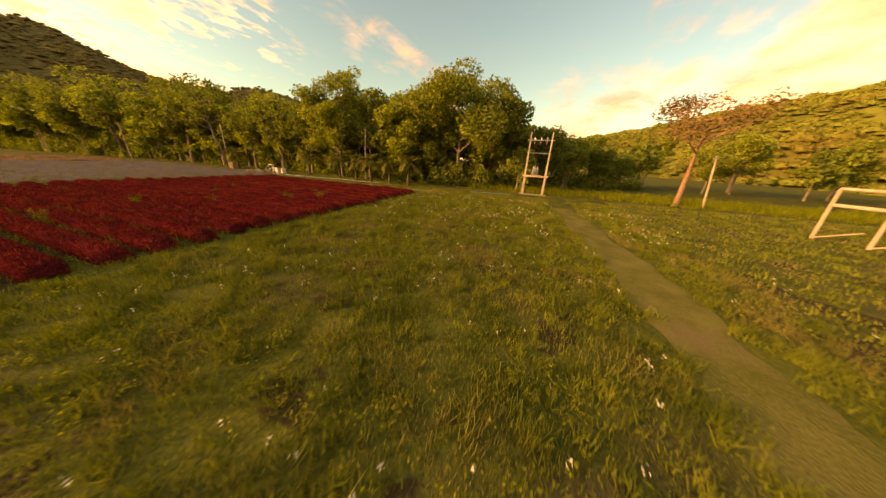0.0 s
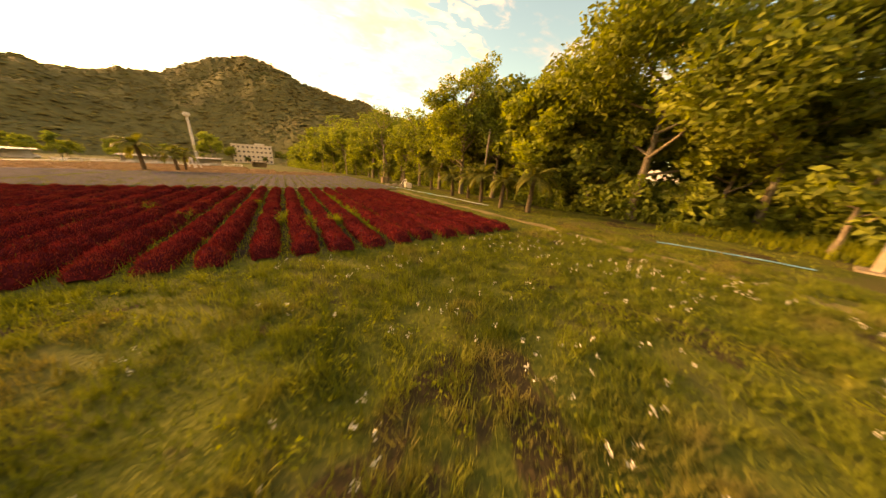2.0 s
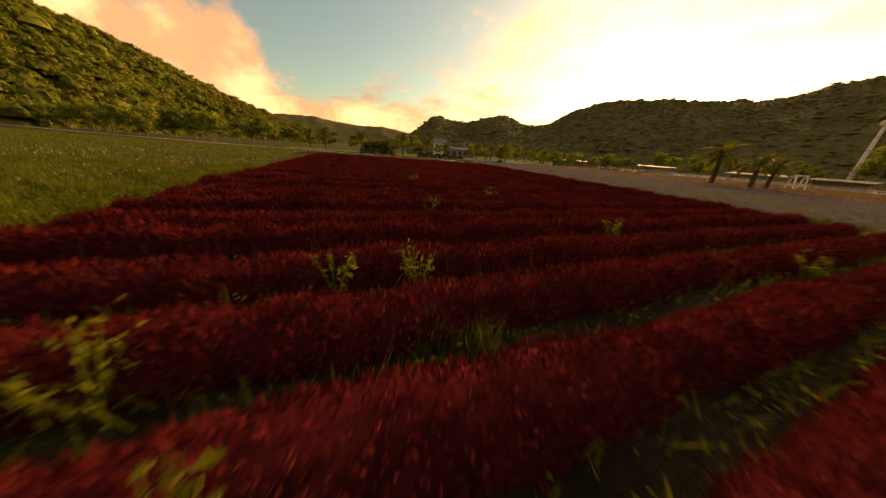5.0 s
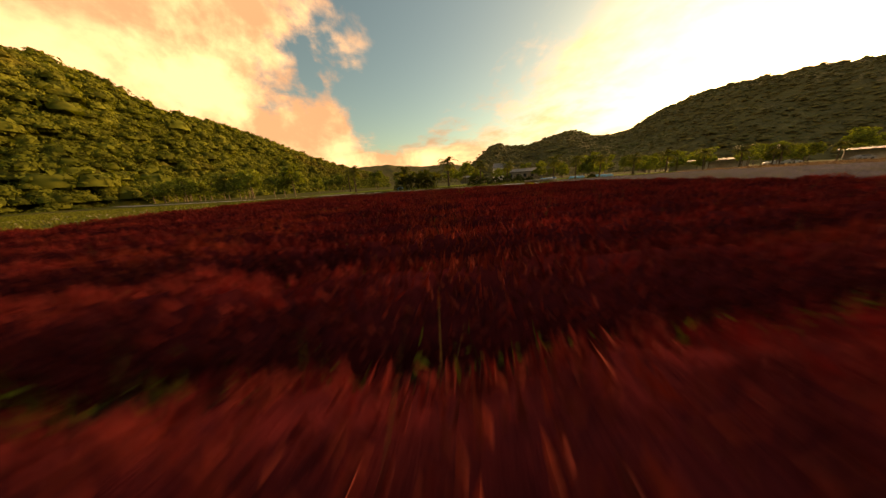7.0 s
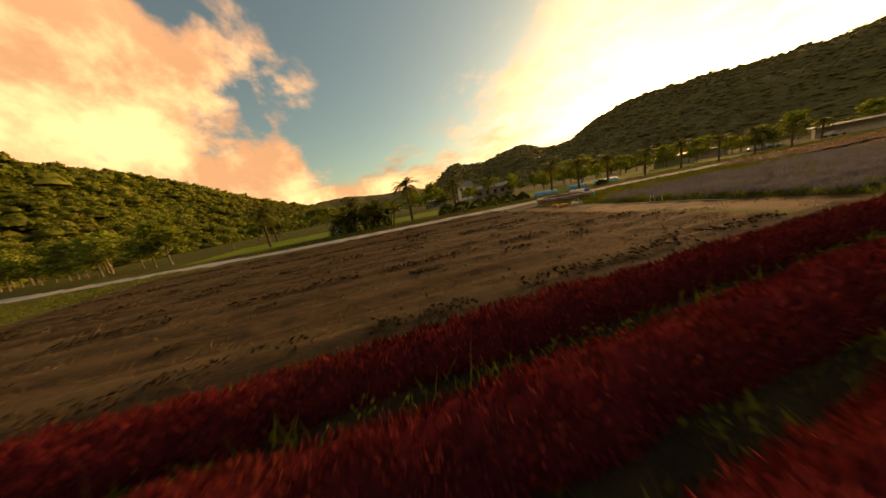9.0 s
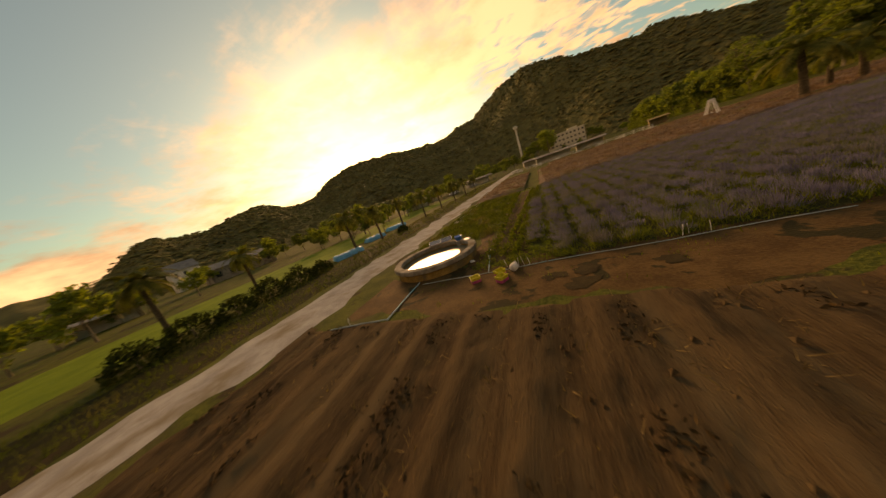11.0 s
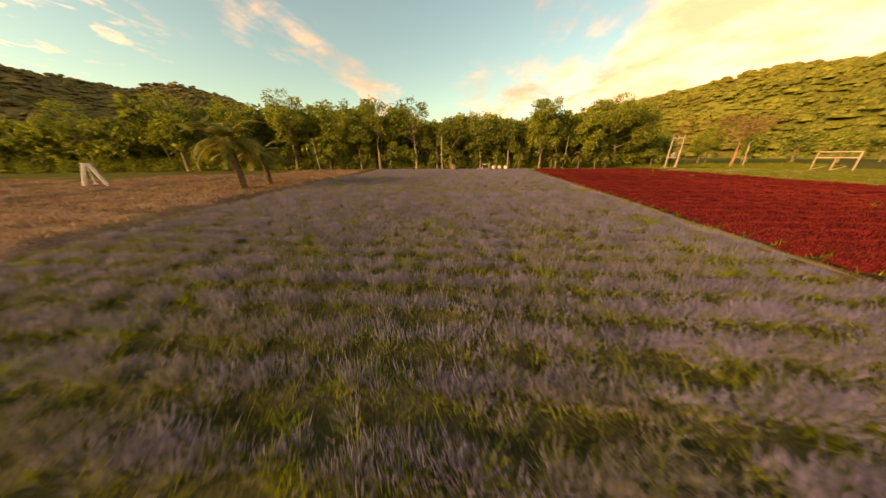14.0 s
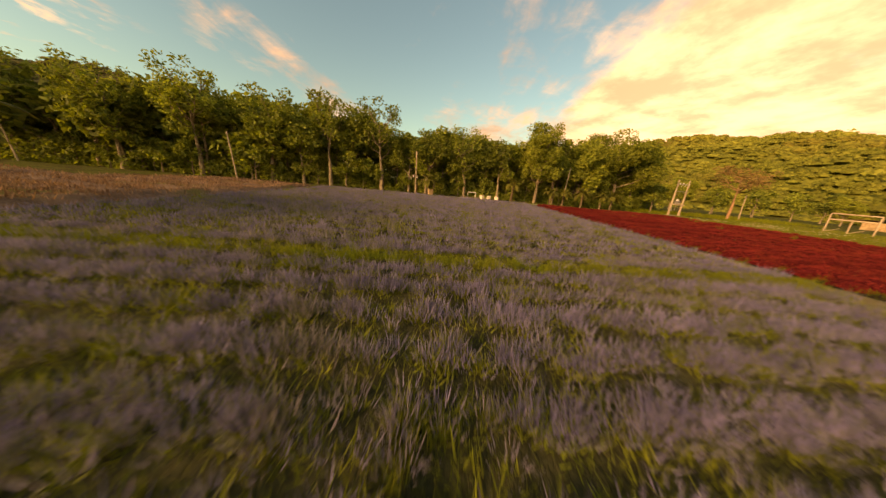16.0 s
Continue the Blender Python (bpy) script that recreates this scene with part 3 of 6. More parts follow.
def make_soil():
    """The tilled plot: furrows along y, clods and ragged rims."""
    xs, ys = np.arange(-78.2, -56.6, 0.14), np.arange(-4.0, 29.2, 0.22)
    X, Y = np.meshgrid(xs, ys, indexing="ij")
    wave = X + 0.12 * smooth_noise(X, Y, 7, 31)
    z = 0.055 + 0.055 * np.cos(wave * 2 * np.pi / 1.55) + 0.022 * smooth_noise(X, Y, 0.9, 32) + RNG.normal(0, 0.012, X.shape)
    dip = np.exp(-(((wave + 64.4) % 4.65 - 2.3) / 0.16) ** 2)
    z -= 0.13 * dip * np.clip(smooth_noise(X, Y, 5, 33) * 2 + 0.6, 0, 1)
    z += 0.035 * np.abs(smooth_noise(X, Y * 0.5, 0.55, 35)) * (smooth_noise(X, Y, 3.5, 36) > 0)
    rim = np.minimum.reduce([X - xs[0], xs[-1] - X, Y - ys[0], ys[-1] - Y]) + 0.35 * smooth_noise(X, Y, 3, 34)
    z = np.where(rim < 0.3, np.minimum(z, 0.03 + rim * 0.1), z)
    z = np.where(rim < 0, -0.05, np.maximum(z, 0.006))
    c = len(ys)
    f = [(i * c + k, (i + 1) * c + k, (i + 1) * c + k + 1, i * c + k + 1) for i in range(len(xs) - 1) for k in range(c - 1)]
    tagged(ob_of("tilled_bed", np.stack([X, Y, z], -1), f, "soil", smooth=True), "bare tilled brown soil plot with furrows", "soil plot", kind="structure")


make_soil()

# ---- hills ----


def hill(name, ref, rows, depth, material, label, seed, n_az=260, n_r=46, rough=0.0, trees=0, tree_size=4.0, leafage="canopy_sunlit", sprays=12, swell=0.36, uneven=0.32):
    """A wooded hill given as its skyline seen from ref: bearing, elevation and distance."""
    rows = np.array(rows, float)
    az = np.linspace(rows[0, 0], rows[-1, 0], n_az)
    el, dist = np.interp(az, rows[:, 0], rows[:, 1]), np.interp(az, rows[:, 0], rows[:, 2])
    k = np.ones(5) / 5
    el = np.convolve(np.pad(el, 2, mode="edge"), k, "valid")
    el += 0.012 * el * (smooth_noise(az, 0 * az, 4.0, seed) + 0.8 * smooth_noise(az, 0 * az, 1.5, seed + 1))
    top = dist * np.tan(np.radians(el)) + ref[2]
    t = np.r_[np.linspace(0, 1, n_r), np.linspace(1.05, 1.7, 8)]
    R = dist[:, None] - depth * (1 - t)[None] * (dist / dist.mean())[:, None]
    rise = np.where(t < 1, t ** 1.15 * (1.25 - 0.25 * t ** 2), 1 - (t - 1) * 1.1)
    A = np.radians(az)[:, None]
    X, Y = ref[0] + R * np.sin(A), ref[1] + R * np.cos(A)
    fold = 1 + 0.16 * smooth_noise(X, Y, depth * 0.5, seed + 2) * np.clip(1 - t, 0, 1)[None] * np.clip(t * 4, 0, 1)[None]
    Z = top[:, None] * rise[None] * fold - 2.0 * (1 - np.clip(t * 6, 0, 1))[None]
    if rough:
        Z = Z + rough * (np.abs(smooth_noise(X, Y, rough * 4, seed + 3)) + 0.5 * np.abs(smooth_noise(X, Y, rough * 1.7, seed + 4)) - 0.8) * np.clip(t * 5, 0, 1)[None]
    c = len(t)
    v = np.stack([X, Y, Z], -1).reshape(-1, 3)
    f = [(i * c + j, i * c + j + 1, (i + 1) * c + j + 1, (i + 1) * c + j) for i in range(n_az - 1) for j in range(c - 1)]
    root = tagged(ob_of(name, v, f, material, smooth=True), label, "hill", kind="structure")
    if trees:
        rng = np.random.default_rng(seed)
        i, j = rng.integers(1, n_az - 1, trees), (rng.uniform(0, 1, trees) ** 0.8 * (n_r + 1)).astype(int)
        base = np.stack([X[i, j], Y[i, j], Z[i, j]], -1) + rng.normal(0, 2, (trees, 3)) * [1, 1, 0]
        size = tree_size * np.exp(rng.normal(-0.08, uneven, trees))
        m = sprays
        w = rng.normal(size=(trees, m, 3))
        w /= np.linalg.norm(w, axis=2)[..., None]
        w[..., 2] = np.abs(w[..., 2]) * 0.9
        pos = base[:, None] + w * size[:, None, None] * [0.6, 0.6, swell * 1.25] * rng.uniform(0.75, 1.05, (trees, m, 1)) + [0, 0, 0.25 * tree_size]
        # leaf sprays lie along the crown's skin
        nrm = w.reshape(-1, 3) + rng.normal(0, 0.4, (trees * m, 3))
        nrm /= np.linalg.norm(nrm, axis=1)[:, None]
        a = np.cross(nrm, rng.normal(size=nrm.shape))
        a /= np.linalg.norm(a, axis=1)[:, None]
        b = np.cross(nrm, a)
        s = np.repeat(size, m)[:, None] * rng.uniform(0.06, 0.13, (trees * m, 1))
        p = pos.reshape(-1, 3)
        vv = np.stack([p + a * s, p - a * s * 0.5 + b * s * 0.85, p - a * s * 0.5 - b * s * 0.85], 1).reshape(-1, 3)
        # rounded, lumpy crowns under the sprays
        ring, k = np.array([(0.96, 0.05), (0.9, 0.45), (0.52, 0.85)]), 7
        a = np.arange(k) * 2 * np.pi / k
        tmpl = np.array([(r * np.cos(q + 0.4 * i), r * np.sin(q + 0.4 * i), h) for i, (r, h) in enumerate(ring) for q in a] + [(0, 0, 1.0)])
        tf = [(i * k + j, i * k + (j + 1) % k, (i + 1) * k + j) for i in range(2) for j in range(k)] + [(i * k + (j + 1) % k, (i + 1) * k + (j + 1) % k, (i + 1) * k + j) for i in range(2) for j in range(k)]
        tf = np.array(tf + [(2 * k + j, 2 * k + (j + 1) % k, 3 * k) for j in range(k)])
        dome = tmpl[None] * rng.uniform(0.7, 1.15, (trees, len(tmpl), 1)) * size[:, None, None] * [0.5, 0.5, swell] + base[:, None] + [0, 0, (0.2 if sprays else -0.04) * tree_size]
        df = (tf[None] + np.arange(trees)[:, None, None] * len(tmpl)).reshape(-1, 3) + len(vv)
        dome = dome.reshape(-1, 3)
        tagged(ob_of("forest", np.r_[vv, dome], np.r_[np.arange(len(vv)).reshape(-1, 3), df], leafage, smooth=True), "dense broadleaf forest covering the hillside", "forest", kind="stuff")
    return root


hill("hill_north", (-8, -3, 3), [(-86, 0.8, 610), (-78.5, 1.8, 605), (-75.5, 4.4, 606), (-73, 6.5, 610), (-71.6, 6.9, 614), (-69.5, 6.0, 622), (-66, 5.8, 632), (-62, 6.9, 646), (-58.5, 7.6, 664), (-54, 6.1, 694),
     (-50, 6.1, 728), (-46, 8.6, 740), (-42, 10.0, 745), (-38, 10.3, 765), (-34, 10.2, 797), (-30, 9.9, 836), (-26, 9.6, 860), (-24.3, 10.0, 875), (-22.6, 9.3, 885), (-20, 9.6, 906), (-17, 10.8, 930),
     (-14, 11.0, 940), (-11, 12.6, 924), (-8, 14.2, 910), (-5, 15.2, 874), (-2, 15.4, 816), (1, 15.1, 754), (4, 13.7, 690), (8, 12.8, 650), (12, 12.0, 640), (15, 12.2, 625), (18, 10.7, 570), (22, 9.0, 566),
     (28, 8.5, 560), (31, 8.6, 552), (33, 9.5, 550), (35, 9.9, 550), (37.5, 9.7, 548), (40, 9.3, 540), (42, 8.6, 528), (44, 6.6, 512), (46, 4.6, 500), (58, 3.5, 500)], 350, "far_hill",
     "hazy forested mountain ridge against the sunset", 51, 520, 60, 2.0, 22000, 4.6, "canopy_hazed", 0, 0.30, 0.32)
hill("hill_west", (-36, 11, 2), [(-165, 13, 230), (-150, 15.2, 225), (-143.5, 15.9, 225), (-141.4, 16.2, 228), (-139, 15.8, 235), (-136, 14.9, 245), (-131.6, 12.0, 262), (-125, 11.0, 300),
     (-117.5, 8.5, 360), (-112, 5.9, 410), (-107, 4.4, 460), (-103, 3.2, 500), (-97, 1.5, 520)], 130, "forest", "sunlit forested hill beyond the farm road", 61, 240, 40, 2.5, 8500, 4.6, "canopy_green", 56, 0.44, 0.34)
hill("hill_south_east", (-60, 40, 3.5), [(92, 3.0, 760), (100, 4.5, 740), (106, 5.4, 720), (112, 6.4, 700), (118, 7.6, 660), (122, 8.2, 640), (126, 8.6, 620), (131, 9.5, 600), (136, 9.9, 580), (142, 9.4, 560),
     (146, 9.6, 540), (150, 8.9, 520), (158, 8.0, 500), (168, 6, 500), (178, 3, 500)], 330, "canopy_sunlit", "golden-lit forested hill behind the meadow", 71, 260, 46, 1.2, 6000, 6.5, "canopy_sunlit", 60, 0.38)
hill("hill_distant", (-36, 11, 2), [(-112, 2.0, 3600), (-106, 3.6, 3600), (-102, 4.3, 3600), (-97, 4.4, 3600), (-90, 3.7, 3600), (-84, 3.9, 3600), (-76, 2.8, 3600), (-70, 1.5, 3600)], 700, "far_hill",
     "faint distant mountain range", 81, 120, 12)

# ---- flower fields ----
ROW_PITCH, ROWS, ROW_LENGTH = 1.405, 40, 24.0


def red_edge(x):
    """The north edge of the red field, a little askew to its rows."""
    return 25.6 - 0.096 * x


def red_row(seed):
    """One raised row of crimson plumes: a lumpy mound with its blooms and the leaves that peep out."""
    rng = np.random.default_rng(seed)
    ys, us = np.arange(0, ROW_LENGTH + 0.01, 0.2), np.linspace(-1, 1, 11)
    Y, U = np.meshgrid(ys, us, indexing="ij")
    half = 0.485 + 0.05 * smooth_noise(Y, 0 * Y, 3.1, seed) + 0.06 * smooth_noise(Y, U, 0.8, seed + 1)
    tall = 0.54 + 0.045 * smooth_noise(Y, 0 * Y, 2.2, seed + 2) + 0.06 * smooth_noise(Y, 0.6 * U, 0.75, seed + 3)
    end = np.clip(np.minimum(Y + 0.02, ROW_LENGTH + 0.02 - Y) / 0.45, 0, 1) ** 0.5
    side = 0.05 * smooth_noise(Y, 0 * Y, 4.5, seed + 4)
    ang = U * np.pi / 2
    X = side + np.sign(U) * np.abs(np.sin(ang)) ** 0.95 * half * (0.55 + 0.45 * end)
    Z = np.maximum(np.cos(ang), 0) ** 0.9 * tall * end
    c = len(us)
    f = [(i * c + k, (i + 1) * c + k, (i + 1) * c + k + 1, i * c + k + 1) for i in range(len(ys) - 1) for k in range(c - 1)]
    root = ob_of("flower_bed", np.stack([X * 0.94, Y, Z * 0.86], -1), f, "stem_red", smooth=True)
    n = 10500
    i, k = rng.uniform(0, len(ys) - 1.01, n), rng.uniform(0.2, c - 1.2, n)
    i0, k0 = i.astype(int), k.astype(int)
    fi, fk = (i - i0)[:, None], (k - k0)[:, None]
    G = np.stack([X, Y, Z], -1)
    pos = (1 - fi) * ((1 - fk) * G[i0, k0] + fk * G[i0, k0 + 1]) + fi * ((1 - fk) * G[i0 + 1, k0] + fk * G[i0 + 1, k0 + 1])
    out = np.c_[pos[:, 0] * 1.1, rng.normal(0, 0.28, n), 0.45 + pos[:, 2] * 1.4] + rng.normal(0, 0.22, (n, 3)) * [1, 1, 0.4]
    v, fc = spindles(pos - out * 0.08, out, rng.uniform(0.09, 0.20, n), rng.uniform(0.010, 0.021, n), rng)
    tagged(ob_of("bloom", v, fc, "bloom_red", root), "feathery crimson plumes", kind="stuff")
    m = 420
    i0 = rng.integers(0, len(ys), m)
    s = rng.choice([-1, 1], m)
    p = np.c_[s * rng.uniform(0.36, 0.62, m), ys[i0] + rng.uniform(-0.2, 0.2, m), np.zeros(m)]
    v, fc = blades(p, rng.uniform(0.12, 0.36, m), rng.uniform(0.03, 0.06, m), 0.5, rng)
    tagged(ob_of("leaf", v, fc, "weed", root), "green leaves at the foot of the row", kind="stuff")
    return tagged(root, "row of deep crimson feathery flowers on a raised bed", "flower row", "rows of red flowers")


def make_red_field():
    kinds = [red_row(100 + 7 * k) for k in range(6)]
    rng = np.random.default_rng(3)
    for k in range(ROWS):
        x = -0.53 - ROW_PITCH * k
        flip = rng.random() < 0.5
        y = rng.uniform(-0.12, 0.25)
        long = (red_edge(x) - y + rng.uniform(-0.25, 0.2)) / ROW_LENGTH
        m = pose(x, y + (ROW_LENGTH * long if flip else 0), 0, 0, 0, 180 if flip else 0) @ Matrix.Diagonal((rng.uniform(0.92, 1.06), long, rng.uniform(0.9, 1.1), 1))
        if k < len(kinds):
            kinds[k].matrix_world = m
        else:
            copy_thing(kinds[k % len(kinds)], m).scale = m.to_scale()


def red_field_soil():
    """Earth with fallen leaves under the red rows, darkened for shade; south rim overgrown."""
    xs, us = np.arange(-56.9, 0.2, 0.6), np.linspace(0, 1, 40)
    X, U = np.meshgrid(xs, us, indexing="ij")
    low = 0.9 + 0.7 * smooth_noise(X, 0 * X, 2.0, 61)
    Y = low + (red_edge(X) - 0.1 - low) * U
    c = len(us)
    f = [(i * c + j, (i + 1) * c + j, (i + 1) * c + j + 1, i * c + j + 1) for i in range(len(xs) - 1) for j in range(c - 1)]
    tagged(ob_of("bed_soil", np.stack([X, Y, 0.008 + 0.02 * (1 + smooth_noise(X, Y, 1.3, 62)) * np.clip(U * 12, 0, 1)], -1), f, "bed_soil", smooth=True),
           "earth between the red flower rows, their shade in its dark tone", "soil", kind="structure")


make_red_field()
red_field_soil()


def north_edge(x):
    """The far edge of the lavender field."""
    return np.interp(x, [-70, -60, -45, -30, -12, 4], [58.2, 60.2, 62.6, 64.0, 64.6, 66.0])


def lavender_start(x):
    """The near edge of the lavender field; its outermost rows begin farther north."""
    return red_edge(x) + np.interp(x, [-68.1, -66.9, -58, -50], [2.5, 0.3, 1.2, 1.65])


def lavender_row(x, k):
    """One row of lavender: a low bed, its grey-green leaves and its pale purple spikes."""
    rng = np.random.default_rng(500 + k)
    y0, y1 = float(lavender_start(x)) + rng.uniform(-0.15, 0.15), (48.0 if x < -67.5 else float(north_edge(x))) + rng.uniform(-0.2, 0.2)
    near = 1.0 if x < -36 else 0.4
    ys, us = np.arange(y0, y1, 0.5), np.linspace(-1, 1, 7)
    Y, U = np.meshgrid(ys, us, indexing="ij")
    X = x + U * 0.59 + 0.05 * smooth_noise(Y, 0 * Y, 3, k)
    tail = np.clip(np.minimum(Y - y0, ys[-1] - Y) / 0.8, 0, 1)
    Z = 0.15 * tail * np.maximum(np.cos(U * np.pi / 2), 0) ** 0.7 + 0.03 * smooth_noise(X, Y, 1.1, 5) * (1 - U ** 2) + 0.004
    c = len(us)
    f = [(i * c + j, (i + 1) * c + j, (i + 1) * c + j + 1, i * c + j + 1) for i in range(len(ys) - 1) for j in range(c - 1)]
    root = ob_of("lavender_bed", np.stack([X, Y, Z], -1), f, "lav_bed", smooth=True)

    # bushy plants stand close along the row; each has leaves low down and spikes that fan out above them
    n = int((y1 - y0) / 0.064 * (1.0 if near == 1.0 else 0.8))
    c = np.c_[x + np.clip(rng.normal(0, 0.205, n), -0.5, 0.5), rng.uniform(y0, y1, n)]
    vigour = np.clip(1 + 0.2 * smooth_noise(c[:, 0], c[:, 1], 2.6, 77) + rng.normal(0, 0.2, n), 0.35, 1.6)
    green = (0.6 * smooth_noise(c[:, 0], c[:, 1], 3.7, 78) + rng.normal(0, 0.5, n) > 0.66) | (-38.4 < x < -36.5) & (rng.random(n) < 0.85)
    k = int(28 * near)
    i = np.repeat(np.arange(n), k)
    a, r = rng.uniform(0, 6.28, n * k), rng.uniform(0.02, 0.24, n * k) * vigour[i]
    p = np.c_[c[i, 0] + np.cos(a) * r, c[i, 1] + np.sin(a) * r, 0.02 + 0.14 * (1 - (r / 0.36) ** 2)]
    if near == 1.0:
        # low growth that closes the gaps between the rows
        m = int(150 * (y1 - y0))
        low = np.c_[x + rng.uniform(-0.59, 0.59, m), rng.uniform(y0, y1, m), np.full(m, 0.02)]
        p, i = np.r_[p, low], np.r_[i, rng.integers(0, n, m)]
    v, fc = blades(p, rng.uniform(0.10, 0.22, len(p)) * np.where(green[i], 1.6, vigour[i]), rng.uniform(0.016, 0.034, len(p)) / near ** 0.7, 0.8, rng)
    tagged(ob_of("leaf", v, fc, "lav_leaf", root), "grey-green narrow leaves", kind="stuff")
    k = int(32 * near)
    i = np.repeat(np.arange(n)[~green], k)
    a, r = rng.uniform(0, 6.28, len(i)), rng.uniform(0.0, 1.0, len(i)) ** 0.7
    h = rng.uniform(0.22, 0.46, len(i)) * vigour[i] ** 0.6
    foot = np.c_[c[i, 0] + np.cos(a) * r * 0.14, c[i, 1] + np.sin(a) * r * 0.14, 0.10 + 0 * r]
    way = np.c_[np.cos(a) * r * 0.55, np.sin(a) * r * 0.55, np.ones(len(i))] + rng.normal(0, 0.09, (len(i), 3))
    way /= np.linalg.norm(way, axis=1)[:, None]
    side = np.cross(way, rng.normal(size=way.shape))
    side *= (rng.uniform(0.005, 0.010, len(i)) / near ** 0.6 / np.linalg.norm(side, axis=1))[:, None]
    low = foot + way * (h * 0.45)[:, None]
    v = np.stack([low - side, low + side, foot + way * h[:, None]], 1).reshape(-1, 3)
    tagged(ob_of("spike", v, np.arange(len(v)).reshape(-1, 3), "spike", root), "pale violet flower spikes", kind="stuff")
    tagged(root, "row of dusty lavender plants in flower", "flower row", "rows of lavender")


for number, row_x in enumerate(np.arange(-68.08, 3.5, 1.18)):
    lavender_row(float(row_x), number)


def make_pink_field():
    """Faded pink beds beyond the lavender, cut by two narrow green balks."""
    rng = np.random.default_rng(9)
    beds = [((-67.6, 1.5), 59, 83.5), ((-67.6, -14), 85.5, 102), ((-77.7, -69.2), 61, 83.5), ((-77.7, -69.2), 85.5, 102), ((-64, -24), 104, 124)]
    for (x0, x1), ya, yb in beds:
        xs, ys = np.arange(x0, x1, 0.8), np.arange(0, 1.001, 0.04)
        X, T = np.meshgrid(xs, ys, indexing="ij")
        low = np.maximum(ya, north_edge(X) + 1.6) if ya < 60 else ya + 0 * X
        Y = low + (yb - low) * T
        edge = np.clip(np.minimum.reduce([X - x0, x1 - X, (T * (yb - low)), (1 - T) * (yb - low)]) / 0.7, 0, 1)
        Z = edge * (0.36 + 0.10 * smooth_noise(X, Y, 4, 3) + 0.06 * smooth_noise(X, Y, 1.6, 4)) - 0.01
        c = len(ys)
        f = [(i * c + k, (i + 1) * c + k, (i + 1) * c + k + 1, i * c + k + 1) for i in range(len(xs) - 1) for k in range(c - 1)]
        root = ob_of("flower_bed", np.stack([X, Y, Z], -1), f, "pink", smooth=True)
        n = int((x1 - x0) * (yb - ya) * 12)
        i, k = rng.integers(0, len(xs) - 1, n), rng.integers(0, c - 1, n)
        p = np.stack([X[i, k], Y[i, k], Z[i, k]], -1) + np.c_[rng.uniform(0, 0.8, n), rng.uniform(-0.4, 0.4, n), np.full(n, -0.05)]
        v, fc = blades(p, rng.uniform(0.15, 0.36, n), rng.uniform(0.06, 0.13, n), 0.5, rng)
        tagged(ob_of("bloom", v, fc, "pink_tuft", root), "dry pinkish flower heads", kind="stuff")
        tagged(root, "bed of faded brownish-pink flowers", "flower bed", "pink flower beds")


make_pink_field()


def scatter_grass(name, n, x0, x1, y0, y1, hmin, hmax, wmin, wmax, seed, label, material="blade", keep=None, lean=0.35):
    rng = np.random.default_rng(seed)
    c = np.c_[rng.uniform(x0, x1, n), rng.uniform(y0, y1, n)]
    c = c[rng.uniform(-1.1, 1.1, n) < smooth_noise(c[:, 0], c[:, 1], 2.2, seed) + 0.7 * smooth_noise(c[:, 0], c[:, 1], 0.8, seed + 1) + 0.38]
    if keep is not None:
        c = c[keep(c[:, 0], c[:, 1])]
    tall = 1 + 0.35 * smooth_noise(c[:, 0], c[:, 1], 3.0, seed + 2) + 0.4 * smooth_noise(c[:, 0], c[:, 1], 0.9, seed + 3)
    v, f = blades(np.c_[c, np.zeros(len(c))], rng.uniform(hmin, hmax, len(c)) * np.clip(tall, 0.35, 2), rng.uniform(wmin, wmax, len(c)), lean, rng)
    tagged(ob_of(name, v, f, material), label, "grass", kind="stuff")


def off_paths(x, y):
    line = np.interp(x, [-34, -24, -17, -11, -6, 0], [-21, -19.2, -18.6, -18.2, -17.6, -17])
    return (np.abs(y - line) > 1.15 + 0.4 * smooth_noise(x, y, 1.8, 55)) & ~((x > 2.7) & (x < 3.6) & (smooth_noise(x, y, 3.0, 56) > -0.1) & (y > -12)) & ~((y > -0.05) & (x < 0.1))


scatter_grass("meadow_grass", 330000, -33, 6, -23, 0, 0.06, 0.24, 0.012, 0.028, 11, "lush uneven meadow grass with dry patches", keep=off_paths)
scatter_grass("meadow_grass", 60000, -33, 10, -48, -23, 0.08, 0.26, 0.03, 0.06, 12, "rough meadow grass farther out")
scatter_grass("meadow_grass", 90000, -84, -33, -60, 0, 0.08, 0.25, 0.03, 0.07, 13, "rough meadow grass beside the red field", keep=lambda x, y: ~((x < -56) & (y > -5)))
scatter_grass("meadow_grass", 40000, 0, 11, -12, 68, 0.05, 0.18, 0.02, 0.05, 14, "short grass along the tree line", keep=lambda x, y: off_paths(x, y) & ~((x < 3.5) & (y > 26)))
scatter_grass("weeds", 140000, -56.5, 0, 0.2, 31, 0.08, 0.30, 0.015, 0.035, 15, "green weeds between the flower rows", "weed", keep=lambda x, y: (np.abs((-0.53 - x) / ROW_PITCH - np.round((-0.53 - x) / ROW_PITCH)) > 0.37) & (y < red_edge(x)) & ((x > -7) | ((y < 4.5) & (x > -30)) | (smooth_noise(x, y, 2.6, 14) > -0.1)))
scatter_grass("weeds", 9000, -8.7, -7.85, 2.0, 19, 0.15, 0.42, 0.015, 0.035, 16, "thick green weeds filling one gap between the rows", "weed", keep=lambda x, y: smooth_noise(x, y, 2.0, 8) > -0.2)
scatter_grass("weeds", 1500, -10.05, -9.4, 5.2, 6.4, 0.2, 0.5, 0.010, 0.024, 17, "tall grass tuft between the rows", "weed")
